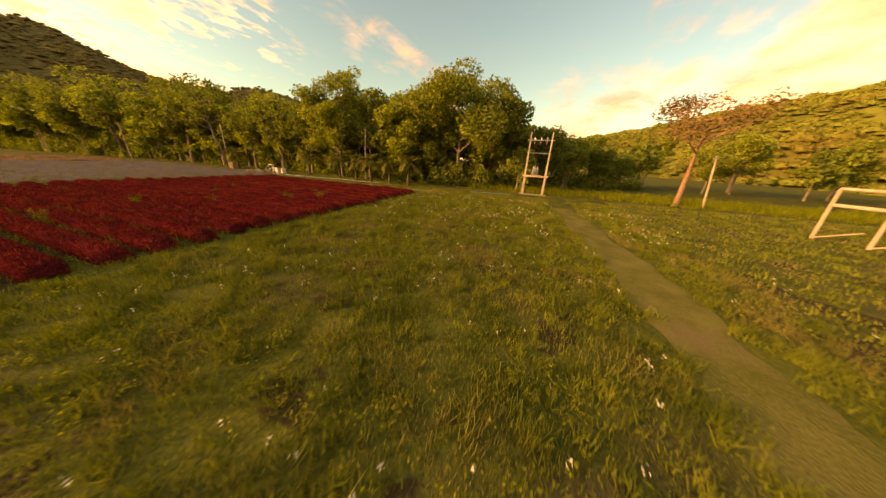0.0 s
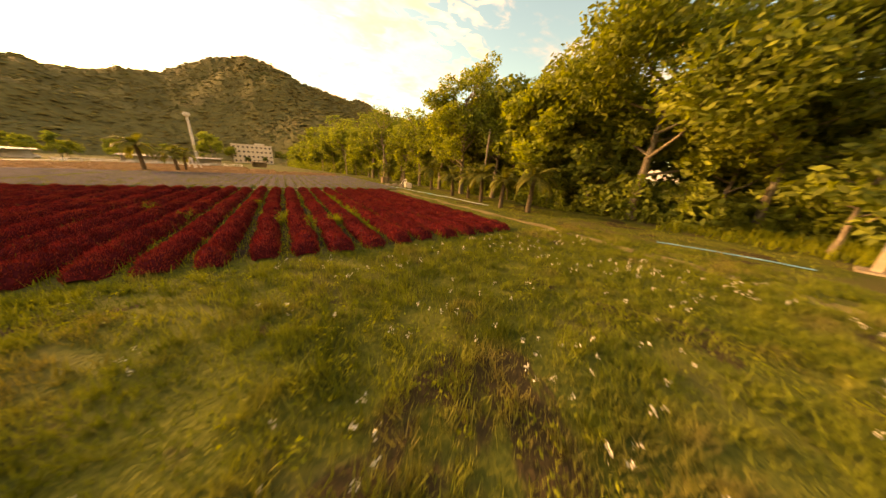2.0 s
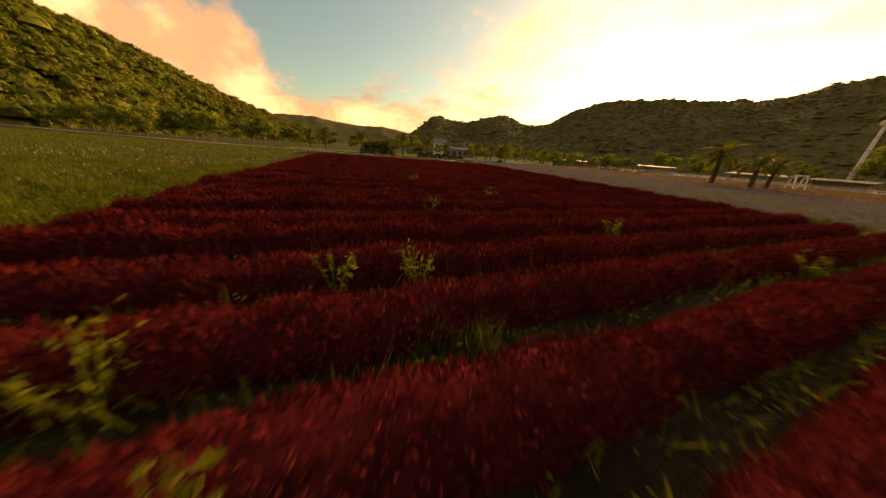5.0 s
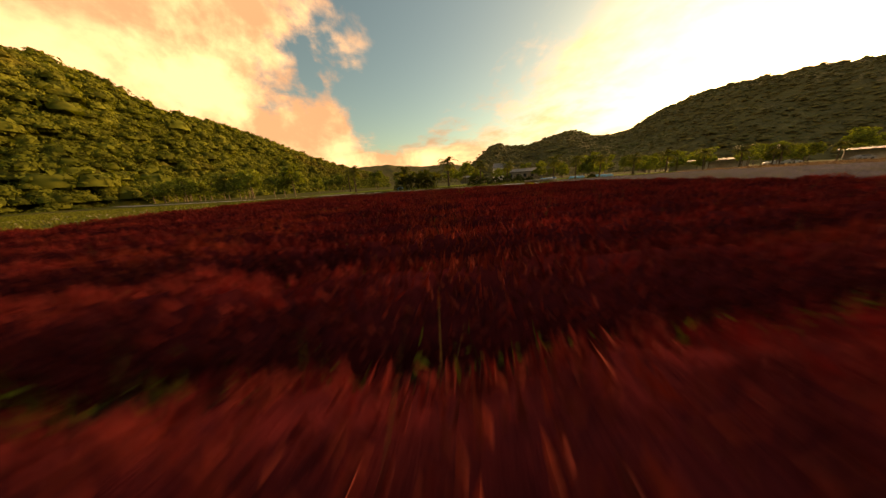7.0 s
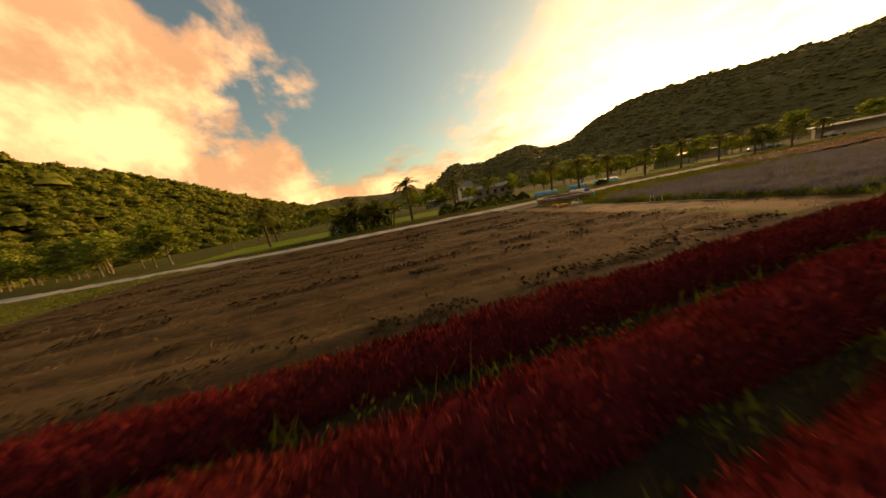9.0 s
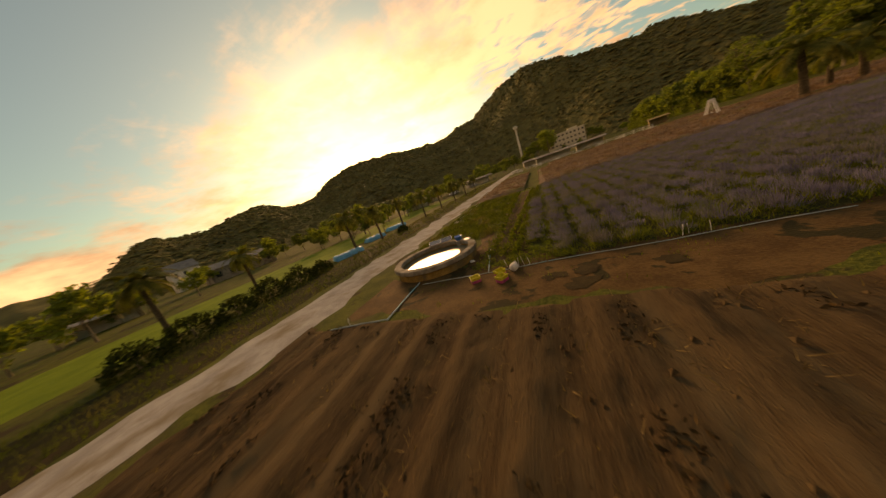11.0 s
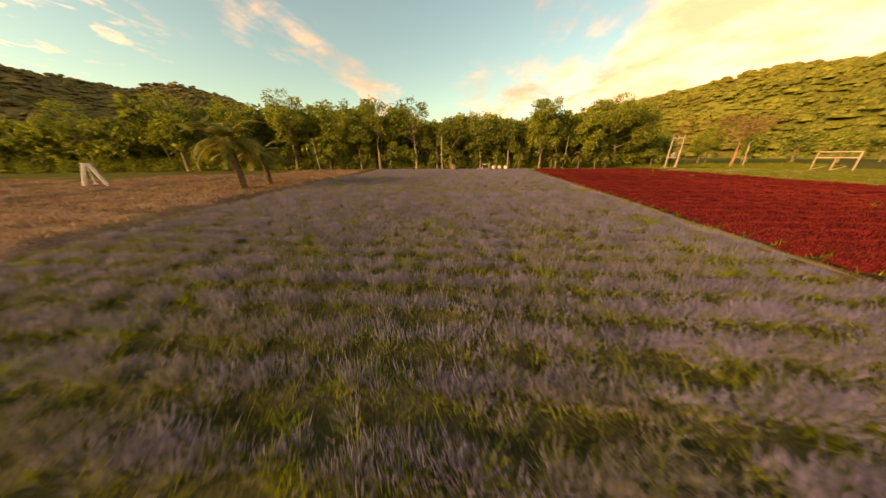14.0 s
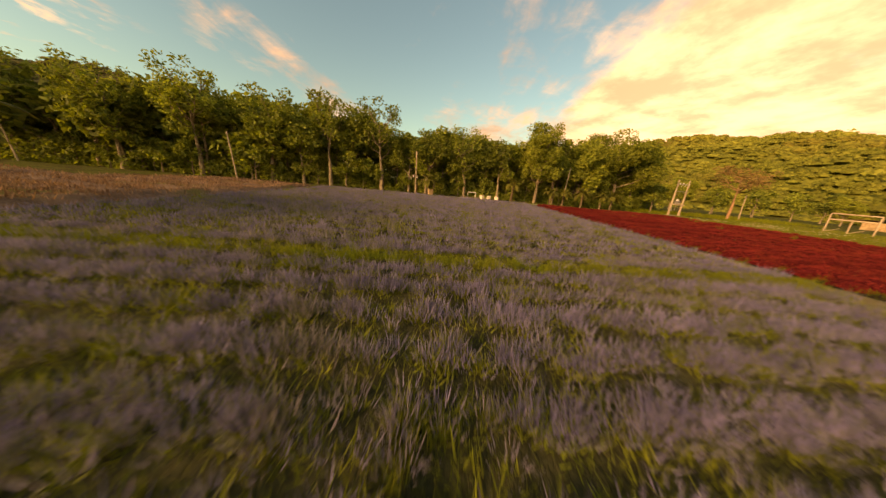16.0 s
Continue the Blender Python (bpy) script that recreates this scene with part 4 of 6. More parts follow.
scatter_grass("weeds", 1300, -11.4, -10.8, 6.2, 7.4, 0.2, 0.5, 0.010, 0.024, 18, "tall grass tuft between the rows", "weed")
scatter_grass("verge_grass", 34000, -90.2, -82.8, 0, 127, 0.08, 0.30, 0.03, 0.07, 17, "rough dark grass on the roadside bank", "blade")
scatter_grass("weeds", 30000, -77.2, -70.7, 38, 60, 0.06, 0.30, 0.03, 0.07, 16, "bright green overgrown plot beside the tank", "blade")
scatter_grass("weeds", 1500, -67.7, -60.7, 32.2, 33.0, 0.05, 0.2, 0.015, 0.03, 18, "weeds along the pipe", "weed")


def tufts(n, x0, x1, y0, y1, seed, tall=(0.2, 0.42)):
    """Taller clumps that stand out of the meadow."""
    rng = np.random.default_rng(seed)
    c = np.c_[rng.uniform(x0, x1, n), rng.uniform(y0, y1, n)]
    c = c[(smooth_noise(c[:, 0], c[:, 1], 4, seed) > -0.25) & off_paths(c[:, 0], c[:, 1])]
    k = 15
    p = np.repeat(c, k, 0) + rng.normal(0, 0.07, (len(c) * k, 2))
    h = np.repeat(rng.uniform(*tall, len(c)), k) * rng.uniform(0.6, 1.1, len(p))
    v, f = blades(np.c_[p, np.zeros(len(p))], h, rng.uniform(0.014, 0.032, len(p)), 0.55, rng)
    tagged(ob_of("grass_tufts", v, f, "blade"), "taller grass clumps standing in the meadow", "grass", kind="stuff")
    m = n // 2
    c = np.c_[rng.uniform(x0, x1, m), rng.uniform(y0, y1, m)]
    c = c[(smooth_noise(c[:, 0], c[:, 1], 5, seed + 5) > 0.1) & off_paths(c[:, 0], c[:, 1])]
    p = np.repeat(c, 12, 0) + rng.normal(0, 0.10, (len(c) * 12, 2))
    v, f = leaf_quads(np.c_[p, rng.uniform(0.04, 0.22, len(p))], rng.uniform(0.025, 0.055, len(p)), rng, 0.5)
    tagged(ob_of("clover", v, f, "weed"), "low leafy weeds in the meadow", "weeds", kind="stuff")


scatter_grass("stubble", 30000, -77.7, -57.0, -3.6, 28.8, 0.04, 0.16, 0.02, 0.045, 19, "dry straw and stubble on the tilled soil", "straw", lean=1.6)
scatter_grass("weeds", 3500, -74.2, -50, 29.3, 32.2, 0.03, 0.10, 0.02, 0.05, 20, "low dark weeds creeping over the clay", "weed", keep=lambda x, y: smooth_noise(x, y, 2.6, 5) > 0.35)

scatter_grass("grass_stalks", 5800, -56, 0, 0.3, 30, 0.35, 0.75, 0.006, 0.014, 22, "thin dry grass stalks among the red rows", "straw", lean=0.3, keep=lambda x, y: y < red_edge(x))

scatter_grass("path_grass", 12000, -60, 3, 25.4, 33, 0.05, 0.2, 0.02, 0.045, 27, "grass fringing the earth path", keep=lambda x, y: (np.abs(y - red_edge(x) - 1.0) < 1.2) & (np.abs(y - red_edge(x) - 1.0) > 0.5 + 0.25 * smooth_noise(x, y, 2.4, 6)))


def row_weeds():
    """Leafy weeds that fill the gaps between the rows in patches."""
    rng = np.random.default_rng(29)
    n = 60000
    k = rng.integers(0, ROWS, n)
    c = np.c_[-0.53 - ROW_PITCH * (k + 0.5) + rng.normal(0, 0.13, n), rng.uniform(0.1, 31, n)]
    c = c[c[:, 1] < red_edge(c[:, 0])]
    c = c[smooth_noise(c[:, 0], c[:, 1], 2.8, 30) + 0.5 * smooth_noise(c[:, 0], c[:, 1], 0.9, 31) > -0.1]
    v, f = leaf_quads(np.c_[c, rng.uniform(0.02, 0.24, len(c))], rng.uniform(0.02, 0.05, len(c)), rng, 0.4)
    tagged(ob_of("row_weeds", v, f, "weed"), "leafy green weeds between the red rows", "weeds", kind="stuff")


row_weeds()


def plant_remains():
    """Dead plants in broken lines along the furrows, dark to stand for furrow shade."""
    rng = np.random.default_rng(23)
    n = 26000
    lane = rng.integers(0, 14, n)
    y = rng.uniform(-3.6, 28.5, n)
    x = -77.4 + 1.55 * lane + 0.12 * smooth_noise(0 * y, y, 7, 31) + rng.normal(0, 0.10, n) + 0.25 * np.abs(rng.normal(0, 1, n)) * (lane % 3 == 1)
    keep = smooth_noise(lane * 9.7, y, 3.4, 24) > np.where(lane % 3 == 1, -0.35, 0.75)
    x, y = x[keep], y[keep]
    v, f = leaf_quads(np.c_[x, y, rng.uniform(0.06, 0.17, len(x))], rng.uniform(0.03, 0.085, len(x)), rng, 0.6)
    tagged(ob_of("plant_remains", v, f, "dead"), "plant remains along the furrows, dark to stand in for furrow shade", "plant remains", kind="stuff")
    n = 1600
    c = np.c_[rng.uniform(-77.8, -57.0, n), rng.uniform(-3.6, 28.8, n)]
    s = rng.uniform(0.025, 0.09, n) ** 1.0
    k = np.array([(1, 0, 0), (-0.4, 0.9, 0), (-0.5, -0.8, 0), (0.1, 0.1, 0.8)])
    v = (k[None] * s[:, None, None] * rng.uniform(0.7, 1.3, (n, 4, 1)) + np.c_[c, np.full(n, 0.05)][:, None]).reshape(-1, 3)
    f = (np.arange(n)[:, None, None] * 4 + np.array([[0, 1, 3], [1, 2, 3], [2, 0, 3]])).reshape(-1, 3)
    tagged(ob_of("clods", v, f, "soil"), "loose clods of earth on the tilled soil", "clods", kind="stuff")


plant_remains()


tufts(7500, -33, 4, -22, -0.6, 24)


def white_flowers():
    rng = np.random.default_rng(21)
    n = 2400
    c = np.c_[rng.uniform(-34, 2, n), rng.uniform(-24, -1, n)]
    c = c[(smooth_noise(c[:, 0], c[:, 1], 5, 40) > 0.0) & off_paths(c[:, 0], c[:, 1])]
    c = c[(c[:, 0] > -13) | (rng.random(len(c)) < 0.3)]
    far = np.c_[rng.uniform(-60, -30, 260), rng.uniform(-20, -2, 260)]
    c = np.r_[c, far]
    h = np.repeat(rng.uniform(0.2, 0.38, len(c)), 8)
    c = np.repeat(c, 8, 0) + rng.normal(0, 0.03, (8 * len(c), 2))
    v, f = leaf_quads(np.c_[c, h + rng.uniform(-0.06, 0.06, len(c))], rng.uniform(0.016, 0.038, len(c)), rng)
    tagged(ob_of("white_flowers", v, f, "petal"), "small white wildflowers dotted through the grass", "wildflowers", kind="stuff")


white_flowers()

# ---- trees ----


def tree(seed, height, spread, leaves, leaf="leaf", leaf_size=0.3, clear=0.28, lean=0.04, limbs=11, tight=0.40, bark="bark"):
    """A broadleaf tree: tapered trunk, forking limbs, and a crown of leaf sprays gathered round the twigs."""
    rng = np.random.default_rng(seed)
    root = thing("tree", Matrix(), "", "tree")
    wood = Shape()
    r0 = 0.016 * height + 0.03
    top = Vector((rng.normal(0, lean) * height, rng.normal(0, lean) * height, height * 0.72))
    trunk = [Vector((0, 0, -0.1)), Vector((*(rng.normal(0, 0.08, 2)), height * clear * 0.5)), top * 0.45 + Vector((0, 0, 0)), top]
    wood.tube(trunk, [r0 * 1.35, r0, r0 * 0.7, r0 * 0.2], 7, False)
    tips = []
    for k in range(int(rng.integers(limbs - 2, limbs + 2))):
        h = rng.uniform(clear, 0.98)
        start = trunk[1].lerp(top, max(0.0, (h - clear * 0.5) / (1 - clear * 0.5)))
        a = 2.4 * k + rng.uniform(-0.4, 0.4)
        reach = spread * rng.uniform(0.55, 1.0) * (1.0 - 0.45 * abs(h - 0.5))
        rise = height * rng.uniform(0.10, 0.26)
        end = start + Vector((math.cos(a) * reach, math.sin(a) * reach, rise))
        mid = start.lerp(end, 0.5) + Vector((0, 0, -rise * 0.15))
        wood.tube([start, mid, end], [r0 * 0.42, r0 * 0.26, r0 * 0.07], 5, False)
        tips += [(end, rng.uniform(0.75, 1.2)), (mid.lerp(end, 0.55) + Vector(rng.normal(0, 0.5, 3)), rng.uniform(0.6, 1.0))]
        for j in range(2):
            e = mid.lerp(end, 0.4 + 0.3 * j) + Vector((rng.normal(0, 0.35) * spread * 0.5, rng.normal(0, 0.35) * spread * 0.5, rng.uniform(0, 0.12) * height))
            wood.tube([mid.lerp(end, 0.3 * j + 0.2), e], [r0 * 0.15, r0 * 0.04], 4, False)
            tips.append((e, rng.uniform(0.55, 0.95)))
    tips.append((top + Vector((0, 0, height * 0.12)), 0.9))
    part("trunk", wood, bark, root, smooth=True)
    c = np.array([tuple(t[0]) for t in tips])
    s = np.array([t[1] for t in tips]) * spread * tight
    i = rng.choice(len(c), leaves, p=s ** 2 / (s ** 2).sum())
    w = rng.normal(size=(leaves, 3))
    w /= np.linalg.norm(w, axis=1)[:, None]
    p = c[i] + w * (s[i] * rng.uniform(0.35, 1.05, leaves) ** 0.6)[:, None] * [1, 1, 0.72]
    p[:, 2] = np.minimum(p[:, 2], height * rng.uniform(0.94, 1.02, leaves))
    v, f = leaf_quads(p, leaf_size * rng.uniform(0.6, 1.35, leaves), rng, 0.3)
    ob_of("crown", v, f, leaf, root)
    return root


def place(kind, x, y, scale=1.0, turn=0.0, label="", group=""):
    ob = copy_thing(kind, pose(x, y, 0, 0, 0, turn))
    ob.matrix_world = Matrix.LocRotScale((x, y, 0), Euler((0, 0, radians(turn))), (scale, scale, scale))
    return tagged(ob, label, "", group)


def finish(kind, x, y, scale, turn, label):
    kind.matrix_world = Matrix.LocRotScale((x, y, 0), Euler((0, 0, radians(turn))), (scale, scale, scale))
    tagged(kind, label)


DARK = [tree(900 + k, 14, 4.8, 3600, "leaf" if k % 5 else "leaf_light", 0.34, 0.26, 0.04, 14, 0.36) for k in range(5)]
PALE = [tree(953 + k, 15, 4.9, 6500, "leaf_light", 0.33, 0.24, 0.02, 20, 0.34) for k in range(2)]
SMALL = [tree(970 + k, 8, 3.0, 900, "leaf", 0.42, 0.26) for k in range(3)]
BIG = tree(990, 20.5, 9.8, 30000, "leaf_light", 0.25, 0.14, 0.04, 15, 0.34)
FAR = [tree(980 + k, 14, 4.8, 1000, "leaf", 0.68, 0.2, 0.04, 12, 0.4) for k in range(3)]
finish(BIG, 14.8, -1.0, 1.0, 30, "huge spreading broadleaf tree at the wood's edge")
FEATHER = tree(960, 18.6, 5.2, 15000, "leaf_light", 0.23, 0.24, 0.015, 28, 0.33)
finish(FEATHER, 11.4, 21.2, 1.0, 0, "tall pale yellow-green tree with light trunk")
finish(PALE[0], 16.5, 13.5, 1.05, 20, "pale green tree in the tree line")
finish(PALE[1], 14.0, 9.5, 1.0, 80, "pale green tree in the tree line")
finish(DARK[0], 15.5, 27, 1.0, 0, "dark green tree in the tree line")
finish(DARK[1], 15.0, 33, 1.05, 0, "dark green tree in the tree line")
finish(DARK[2], 16.0, 39, 1.0, 0, "dark green tree in the tree line")
finish(DARK[3], 15.0, 45, 1.06, 0, "dark green tree in the tree line")
finish(DARK[4], 14.0, 51, 0.95, 0, "dark green tree in the tree line")
for spot, kind in zip(((30, 30), (31, 44), (30, 58)), FAR):
    finish(kind, *spot, 1.1, 0, "dark tree deep in the wood")
finish(SMALL[0], 20.5, -9.5, 1.0, 0, "small bushy tree at the wood's edge")
finish(SMALL[1], 15.0, 3.5, 1.0, 0, "small bushy tree at the wood's edge")
finish(SMALL[2], 14.0, 22.5, 1.0, 0, "small bushy tree at the wood's edge")


def wood_edge():
    rng = np.random.default_rng(33)
    line = [(17, 4), (17, 20), (17, 48), (17, 66), (14, 84), (9, 110), (4, 140), (-2, 180), (-4, 235)]
    for (xa, ya), (xb, yb) in zip(line, line[1:]):
        n = max(2, int(math.hypot(xb - xa, yb - ya) / 4.6))
        for k in range(n):
            for back in (0, 6.5, 12):
                t = (k + rng.uniform(-0.3, 0.3)) / n
                x, y = xa + (xb - xa) * t + back + rng.normal(0, 1.1), ya + (yb - ya) * t + back * 0.4 + rng.normal(0, 0.8)
                kind = FAR[int(rng.integers(3))] if back == 12 or y > 80 else PALE[k % 2] if rng.random() < 0.25 else DARK[int(rng.integers(5))]
                place(kind, x, y, rng.uniform(0.72, 1.14) * (1.22 if 58 < y < 130 else 1.0), rng.uniform(0, 360), "broadleaf tree in the dense wood edge", "trees of the wood edge")
    for x, y, s in ((10, 92, 1.2), (6, 104, 1.15), (12, 80, 1.15), (12, 74, 1.1), (4, 122, 1.1)):
        place(DARK[int(rng.integers(5))], x, y, s, rng.uniform(0, 360), "tall tree at the bend of the wood edge", "trees of the wood edge")
    for k in range(16):
        place(SMALL[k % 3], 14.5 + rng.normal(0, 1), -9 + k * 6 + rng.normal(0, 1.2), rng.uniform(0.5, 0.9), rng.uniform(0, 360), "low bushy tree under the wood edge", "bushes of the wood edge")
    for k in range(15):
        y = 57 + 4.2 * k + rng.normal(0, 1)
        x = float(np.interp(y, [66, 84, 110, 125], [13.5, 11, 7, 4.5])) + rng.normal(0, 0.9)
        place(SMALL[k % 3], x, y, rng.uniform(0.6, 1.0), rng.uniform(0, 360), "low bushy tree under the wood edge", "bushes of the wood edge")
    for x, y, s in ((22, 2, 1.0), (23.5, -3, 1.1), (20.5, 7, 1.0), (26, 4, 1.1), (19, -5.5, 0.85), (18, -8, 1.05), (21, -9, 0.78), (24, -14.5, 0.8), (27, -20, 0.72), (22.5, -19, 0.55), (31, -26, 0.62), (36, -31, 0.55), (27.5, -8, 0.9), (33, -16, 0.9)):
        place(DARK[int(rng.integers(5))], x, y, s, rng.uniform(0, 360), "dark tree behind the poles", "trees of the wood edge")
    for x, y, s in ((34, -24, 1.0), (40, -30, 0.8), (46, -38, 1.1), (52, -34, 1.0), (44, -50, 0.9), (50, -58, 1.2), (46, -68, 1.0), (52, -76, 1.2), (44, -84, 1.0), (40, -95, 1.1), (50, -92, 1.2), (34, -106, 1.0),
                    (42, -112, 1.2), (28, -118, 1.1), (18, -124, 1.0), (58, -62, 1.3), (60, -44, 1.3), (30, -14, 0.9)):
        kind = FAR[int(rng.integers(3))] if rng.random() < 0.7 else PALE[int(rng.integers(2))]
        place(kind, x, y, s * 0.72, rng.uniform(0, 360), "sunlit tree at the foot of the hill", "trees below the hill")
    # garden trees beyond the road
    for k in range(30):
        t = k / 29
        x, y = -103 - 52 * t + rng.normal(0, 2), -22 - 92 * t + rng.normal(0, 2.5)
        place(SMALL[k % 3], x, y, rng.uniform(0.75, 1.15), rng.uniform(0, 360), "short roadside tree with a dark crown", "roadside trees")
    for k in range(46):
        x, y = rng.uniform(-175, -120), rng.uniform(-30, 150)
        place(SMALL[k % 3], x, y, rng.uniform(0.6, 1.1), rng.uniform(0, 360), "small garden tree beyond the lawn", "garden trees")
    for k in range(34):
        place(SMALL[k % 3], rng.uniform(-124, -97), rng.uniform(62, 165), rng.uniform(0.5, 0.9), rng.uniform(0, 360), "small garden tree beyond the lawn", "garden trees")
    for k in range(60):
        x, y = rng.uniform(-150, 45), rng.uniform(165, 300)
        if -66 < x < 0 and y < 290 or -76 < x < -66 and y < 200:
            continue
        place(SMALL[k % 3] if k % 3 else FAR[k % 3], x, y, rng.uniform(0.7, 1.2), rng.uniform(0, 360), "dark tree at the foot of the mountain", "trees below the mountain")


wood_edge()


def undergrowth():
    """Shrubs and creepers that close the wood down to the ground."""
    rng = np.random.default_rng(35)
    line = np.array([(40, -38), (27, -20), (18.5, -11), (13, -3), (12.5, 6), (13.5, 20), (13.5, 50), (12.5, 66), (10, 84), (5, 110), (0, 140), (-6, 180), (-8, 235)], float)
    s = np.r_[0, np.cumsum(np.hypot(*np.diff(line, axis=0).T))]
    n = 44000
    t = rng.uniform(0, s[-1], n)
    t = np.where(rng.random(n) < 0.3, rng.uniform(10, 110, n), t)
    x, y = np.interp(t, s, line[:, 0]), np.interp(t, s, line[:, 1])
    deep = np.abs(rng.normal(0, 2.4, n)) + 0.9 * smooth_noise(t, 0 * t, 6, 2)
    z = rng.uniform(0, 1, n) ** 1.2 * (np.where(y > 60, 3.6, 2.4) + 1.3 * smooth_noise(t, 0 * t, 5, 3) + 0.8 * smooth_noise(t, 0 * t, 2, 4)) + 0.1
    v, f = leaf_quads(np.c_[x + deep, y + 0.4 * deep, np.abs(z)], rng.uniform(0.18, 0.42, n), rng, 0.2)
    n = 26000
    t = rng.uniform(30, s[-1], n)
    x, y, deep = np.interp(t, s, line[:, 0]), np.interp(t, s, line[:, 1]), rng.uniform(5, 11, n)
    z = rng.uniform(0, 1, n) * (5.5 + 1.5 * smooth_noise(t, deep, 7, 9))
    v2, f2 = leaf_quads(np.c_[x + deep, y + 0.3 * deep, z], rng.uniform(0.3, 0.6, n), rng, 0.2)
    v, f = np.r_[v, v2], np.r_[f, f2 + len(v)]
    tagged(ob_of("undergrowth", v, f, "leaf"), "dark tangled undergrowth below the trees", "undergrowth", kind="stuff")
    n = 11000
    x, y = rng.uniform(15.5, 24, n), rng.uniform(-13, 9, n)
    x += 0.35 * np.maximum(-4 - y, 0)
    v, f = leaf_quads(np.c_[x, y, rng.uniform(0, 1, n) ** 1.3 * (3.4 + 1.0 * smooth_noise(x, y, 5, 6))], rng.uniform(0.16, 0.36, n), rng, 0.2)
    tagged(ob_of("undergrowth", v, f, "leaf"), "dark tangled undergrowth below the great tree", "undergrowth", kind="stuff")
    scatter_grass("tall_grass", 26000, 10.5, 24, -60, -4, 0.3, 0.8, 0.05, 0.11, 36, "tall rank grass behind the poles", "weed", keep=lambda x, y: x > 11 + 0.8 * smooth_noise(y, 0 * y, 7, 4) - 0.02 * y)


undergrowth()

SPARSE = tree(947, 14.6, 6.6, 2600, "leaf_dry", 0.21, 0.55, 0.03, 14, 0.26, "bark_red")
finish(SPARSE, 13.3, -32.3, 1.0, 0, "sparse tree with russet leaves and a reddish trunk")

# tall thin trees with pale trunks that stand out of the wood
TALL = [tree(940 + k, 18.5, 5.0, 1900, "leaf", 0.30, 0.42, 0.05, 15, 0.30) for k in range(2)]
finish(TALL[0], 12.2, 57, 1.0, 0, "tall thin tree with a pale trunk")
finish(TALL[1], 12.5, 38, 0.85, 50, "tall thin tree with a pale trunk")
for x, y, k, s in ((11.5, 68, 0, 1.05), (11, 80, 1, 1.05), (8.5, 92, 0, 1.1), (6.5, 104, 1, 1.0), (12.8, 47, 1, 0.8), (12.6, 30, 0, 0.75), (13.2, 16, 1, 0.8), (4, 122, 0, 1.1), (1, 146, 1, 1.0)):
    place(TALL[k], x, y, s, 67 * y, "tall thin tree with a pale trunk", "tall trees of the wood edge")
for x, y, s in ((30, 6, 1.0), (34, 0, 1.1), (31, -7, 0.9), (38, -13, 0.9), (28, 13, 1.1), (27, -1, 0.9)):
    place(FAR[int(abs(y)) % 3], x, y, s, 31 * x, "dark tree deep in the wood", "trees of the wood edge")


def palm(seed, height, fronds=24, length=1.9):
    """A date palm: ringed trunk and arching feathered fronds."""
    rng = np.random.default_rng(seed)
    root = thing("palm_tree", Matrix(), "", "palm tree")
    bend = Vector((rng.normal(0, 0.05), rng.normal(0, 0.05), 0)) * (height if height < 5 else 0.3)
    pts = [Vector((0, 0, -0.05)) + bend * t ** 2 + Vector((0, 0, height * t)) for t in np.linspace(0, 1, 14)]
    wood = Shape().tube(pts, [0.17 * (1.25 - 0.4 * k / 13) * (1.0 + 0.08 * (k % 2)) for k in range(14)], 9)
    part("trunk", wood, "bark_palm", root)
    head = pts[-1]
    vv, stem = [], Shape()
    for k in range(fronds):
        a = k * 2.4 + rng.uniform(-0.2, 0.2)
        up = rng.uniform(-0.35, 1.25)
        L = length * rng.uniform(0.8, 1.1)
        out = Vector((math.cos(a), math.sin(a), 0))
        spine = []
        for t in np.linspace(0, 1, 9):
            ang = up - 1.5 * t ** 1.4
            spine.append((spine[-1] if spine else head) + (out * math.cos(ang) + Vector((0, 0, math.sin(ang)))) * (L / 8 if spine else 0.0))
        stem.tube(spine[::2], [0.02, 0.016, 0.012, 0.008, 0.004], 3, False)
        side = out.cross(Vector((0, 0, 1)))
        for j in range(30):
            t = 0.08 + 0.90 * j / 29
            i = min(int(t * 8), 7)
            p = spine[i].lerp(spine[i + 1], t * 8 - i)
            way = (spine[i + 1] - spine[i]).normalized()
            for sgn in (-1, 1):
                l = L * 0.26 * math.sin(math.pi * (0.15 + 0.8 * t)) * rng.uniform(0.8, 1.15)
                tip = p + (side * sgn * 0.8 + way * 0.6 + Vector((0, 0, -0.22))) * l
                vv += [tuple(p - way * 0.045), tuple(p + way * 0.045), tuple(tip)]
    part("stalk", stem, "frond", root)
    ob_of("frond", np.array(vv), np.arange(len(vv)).reshape(-1, 3), "frond", root)
    return root


PALMS = [palm(1200, 2.9, 26, 2.3), palm(1201, 2.6, 22, 2.1), palm(1202, 5.6, 36, 2.9)]
finish(PALMS[0], 7.6, 5.0, 1.15, 0, "young date palm with feathery fronds before the wood")
finish(PALMS[1], 6.9, 8.0, 1.12, 40, "young date palm with feathery fronds before the wood")
finish(PALMS[2], -94.7, 21.2, 1.05, 0, "tall date palm on the lawn's edge")
for x, y, k, s in ((7.6, 12.0, 0, 1.12), (8.6, 15.8, 1, 1.1), (8.2, 19.0, 1, 1.15), (9.5, 27.5, 0, 1.3), (8.6, 46.4, 0, 1.1), (9.5, 49, 1, 0.9)):
    place(PALMS[k], x, y, s, 70 * x, "young date palm with feathery fronds before the wood", "palms before the wood")
for x, y, k, s in ((-37.0, 69.0, 0, 1.9), (-32.1, 69.6, 1, 1.65), (-31.7, 73.8, 0, 1.4)):
    place(PALMS[k], x, y, s, 50 * y, "palm standing at the edge of the pink beds", "palms by the pink beds")
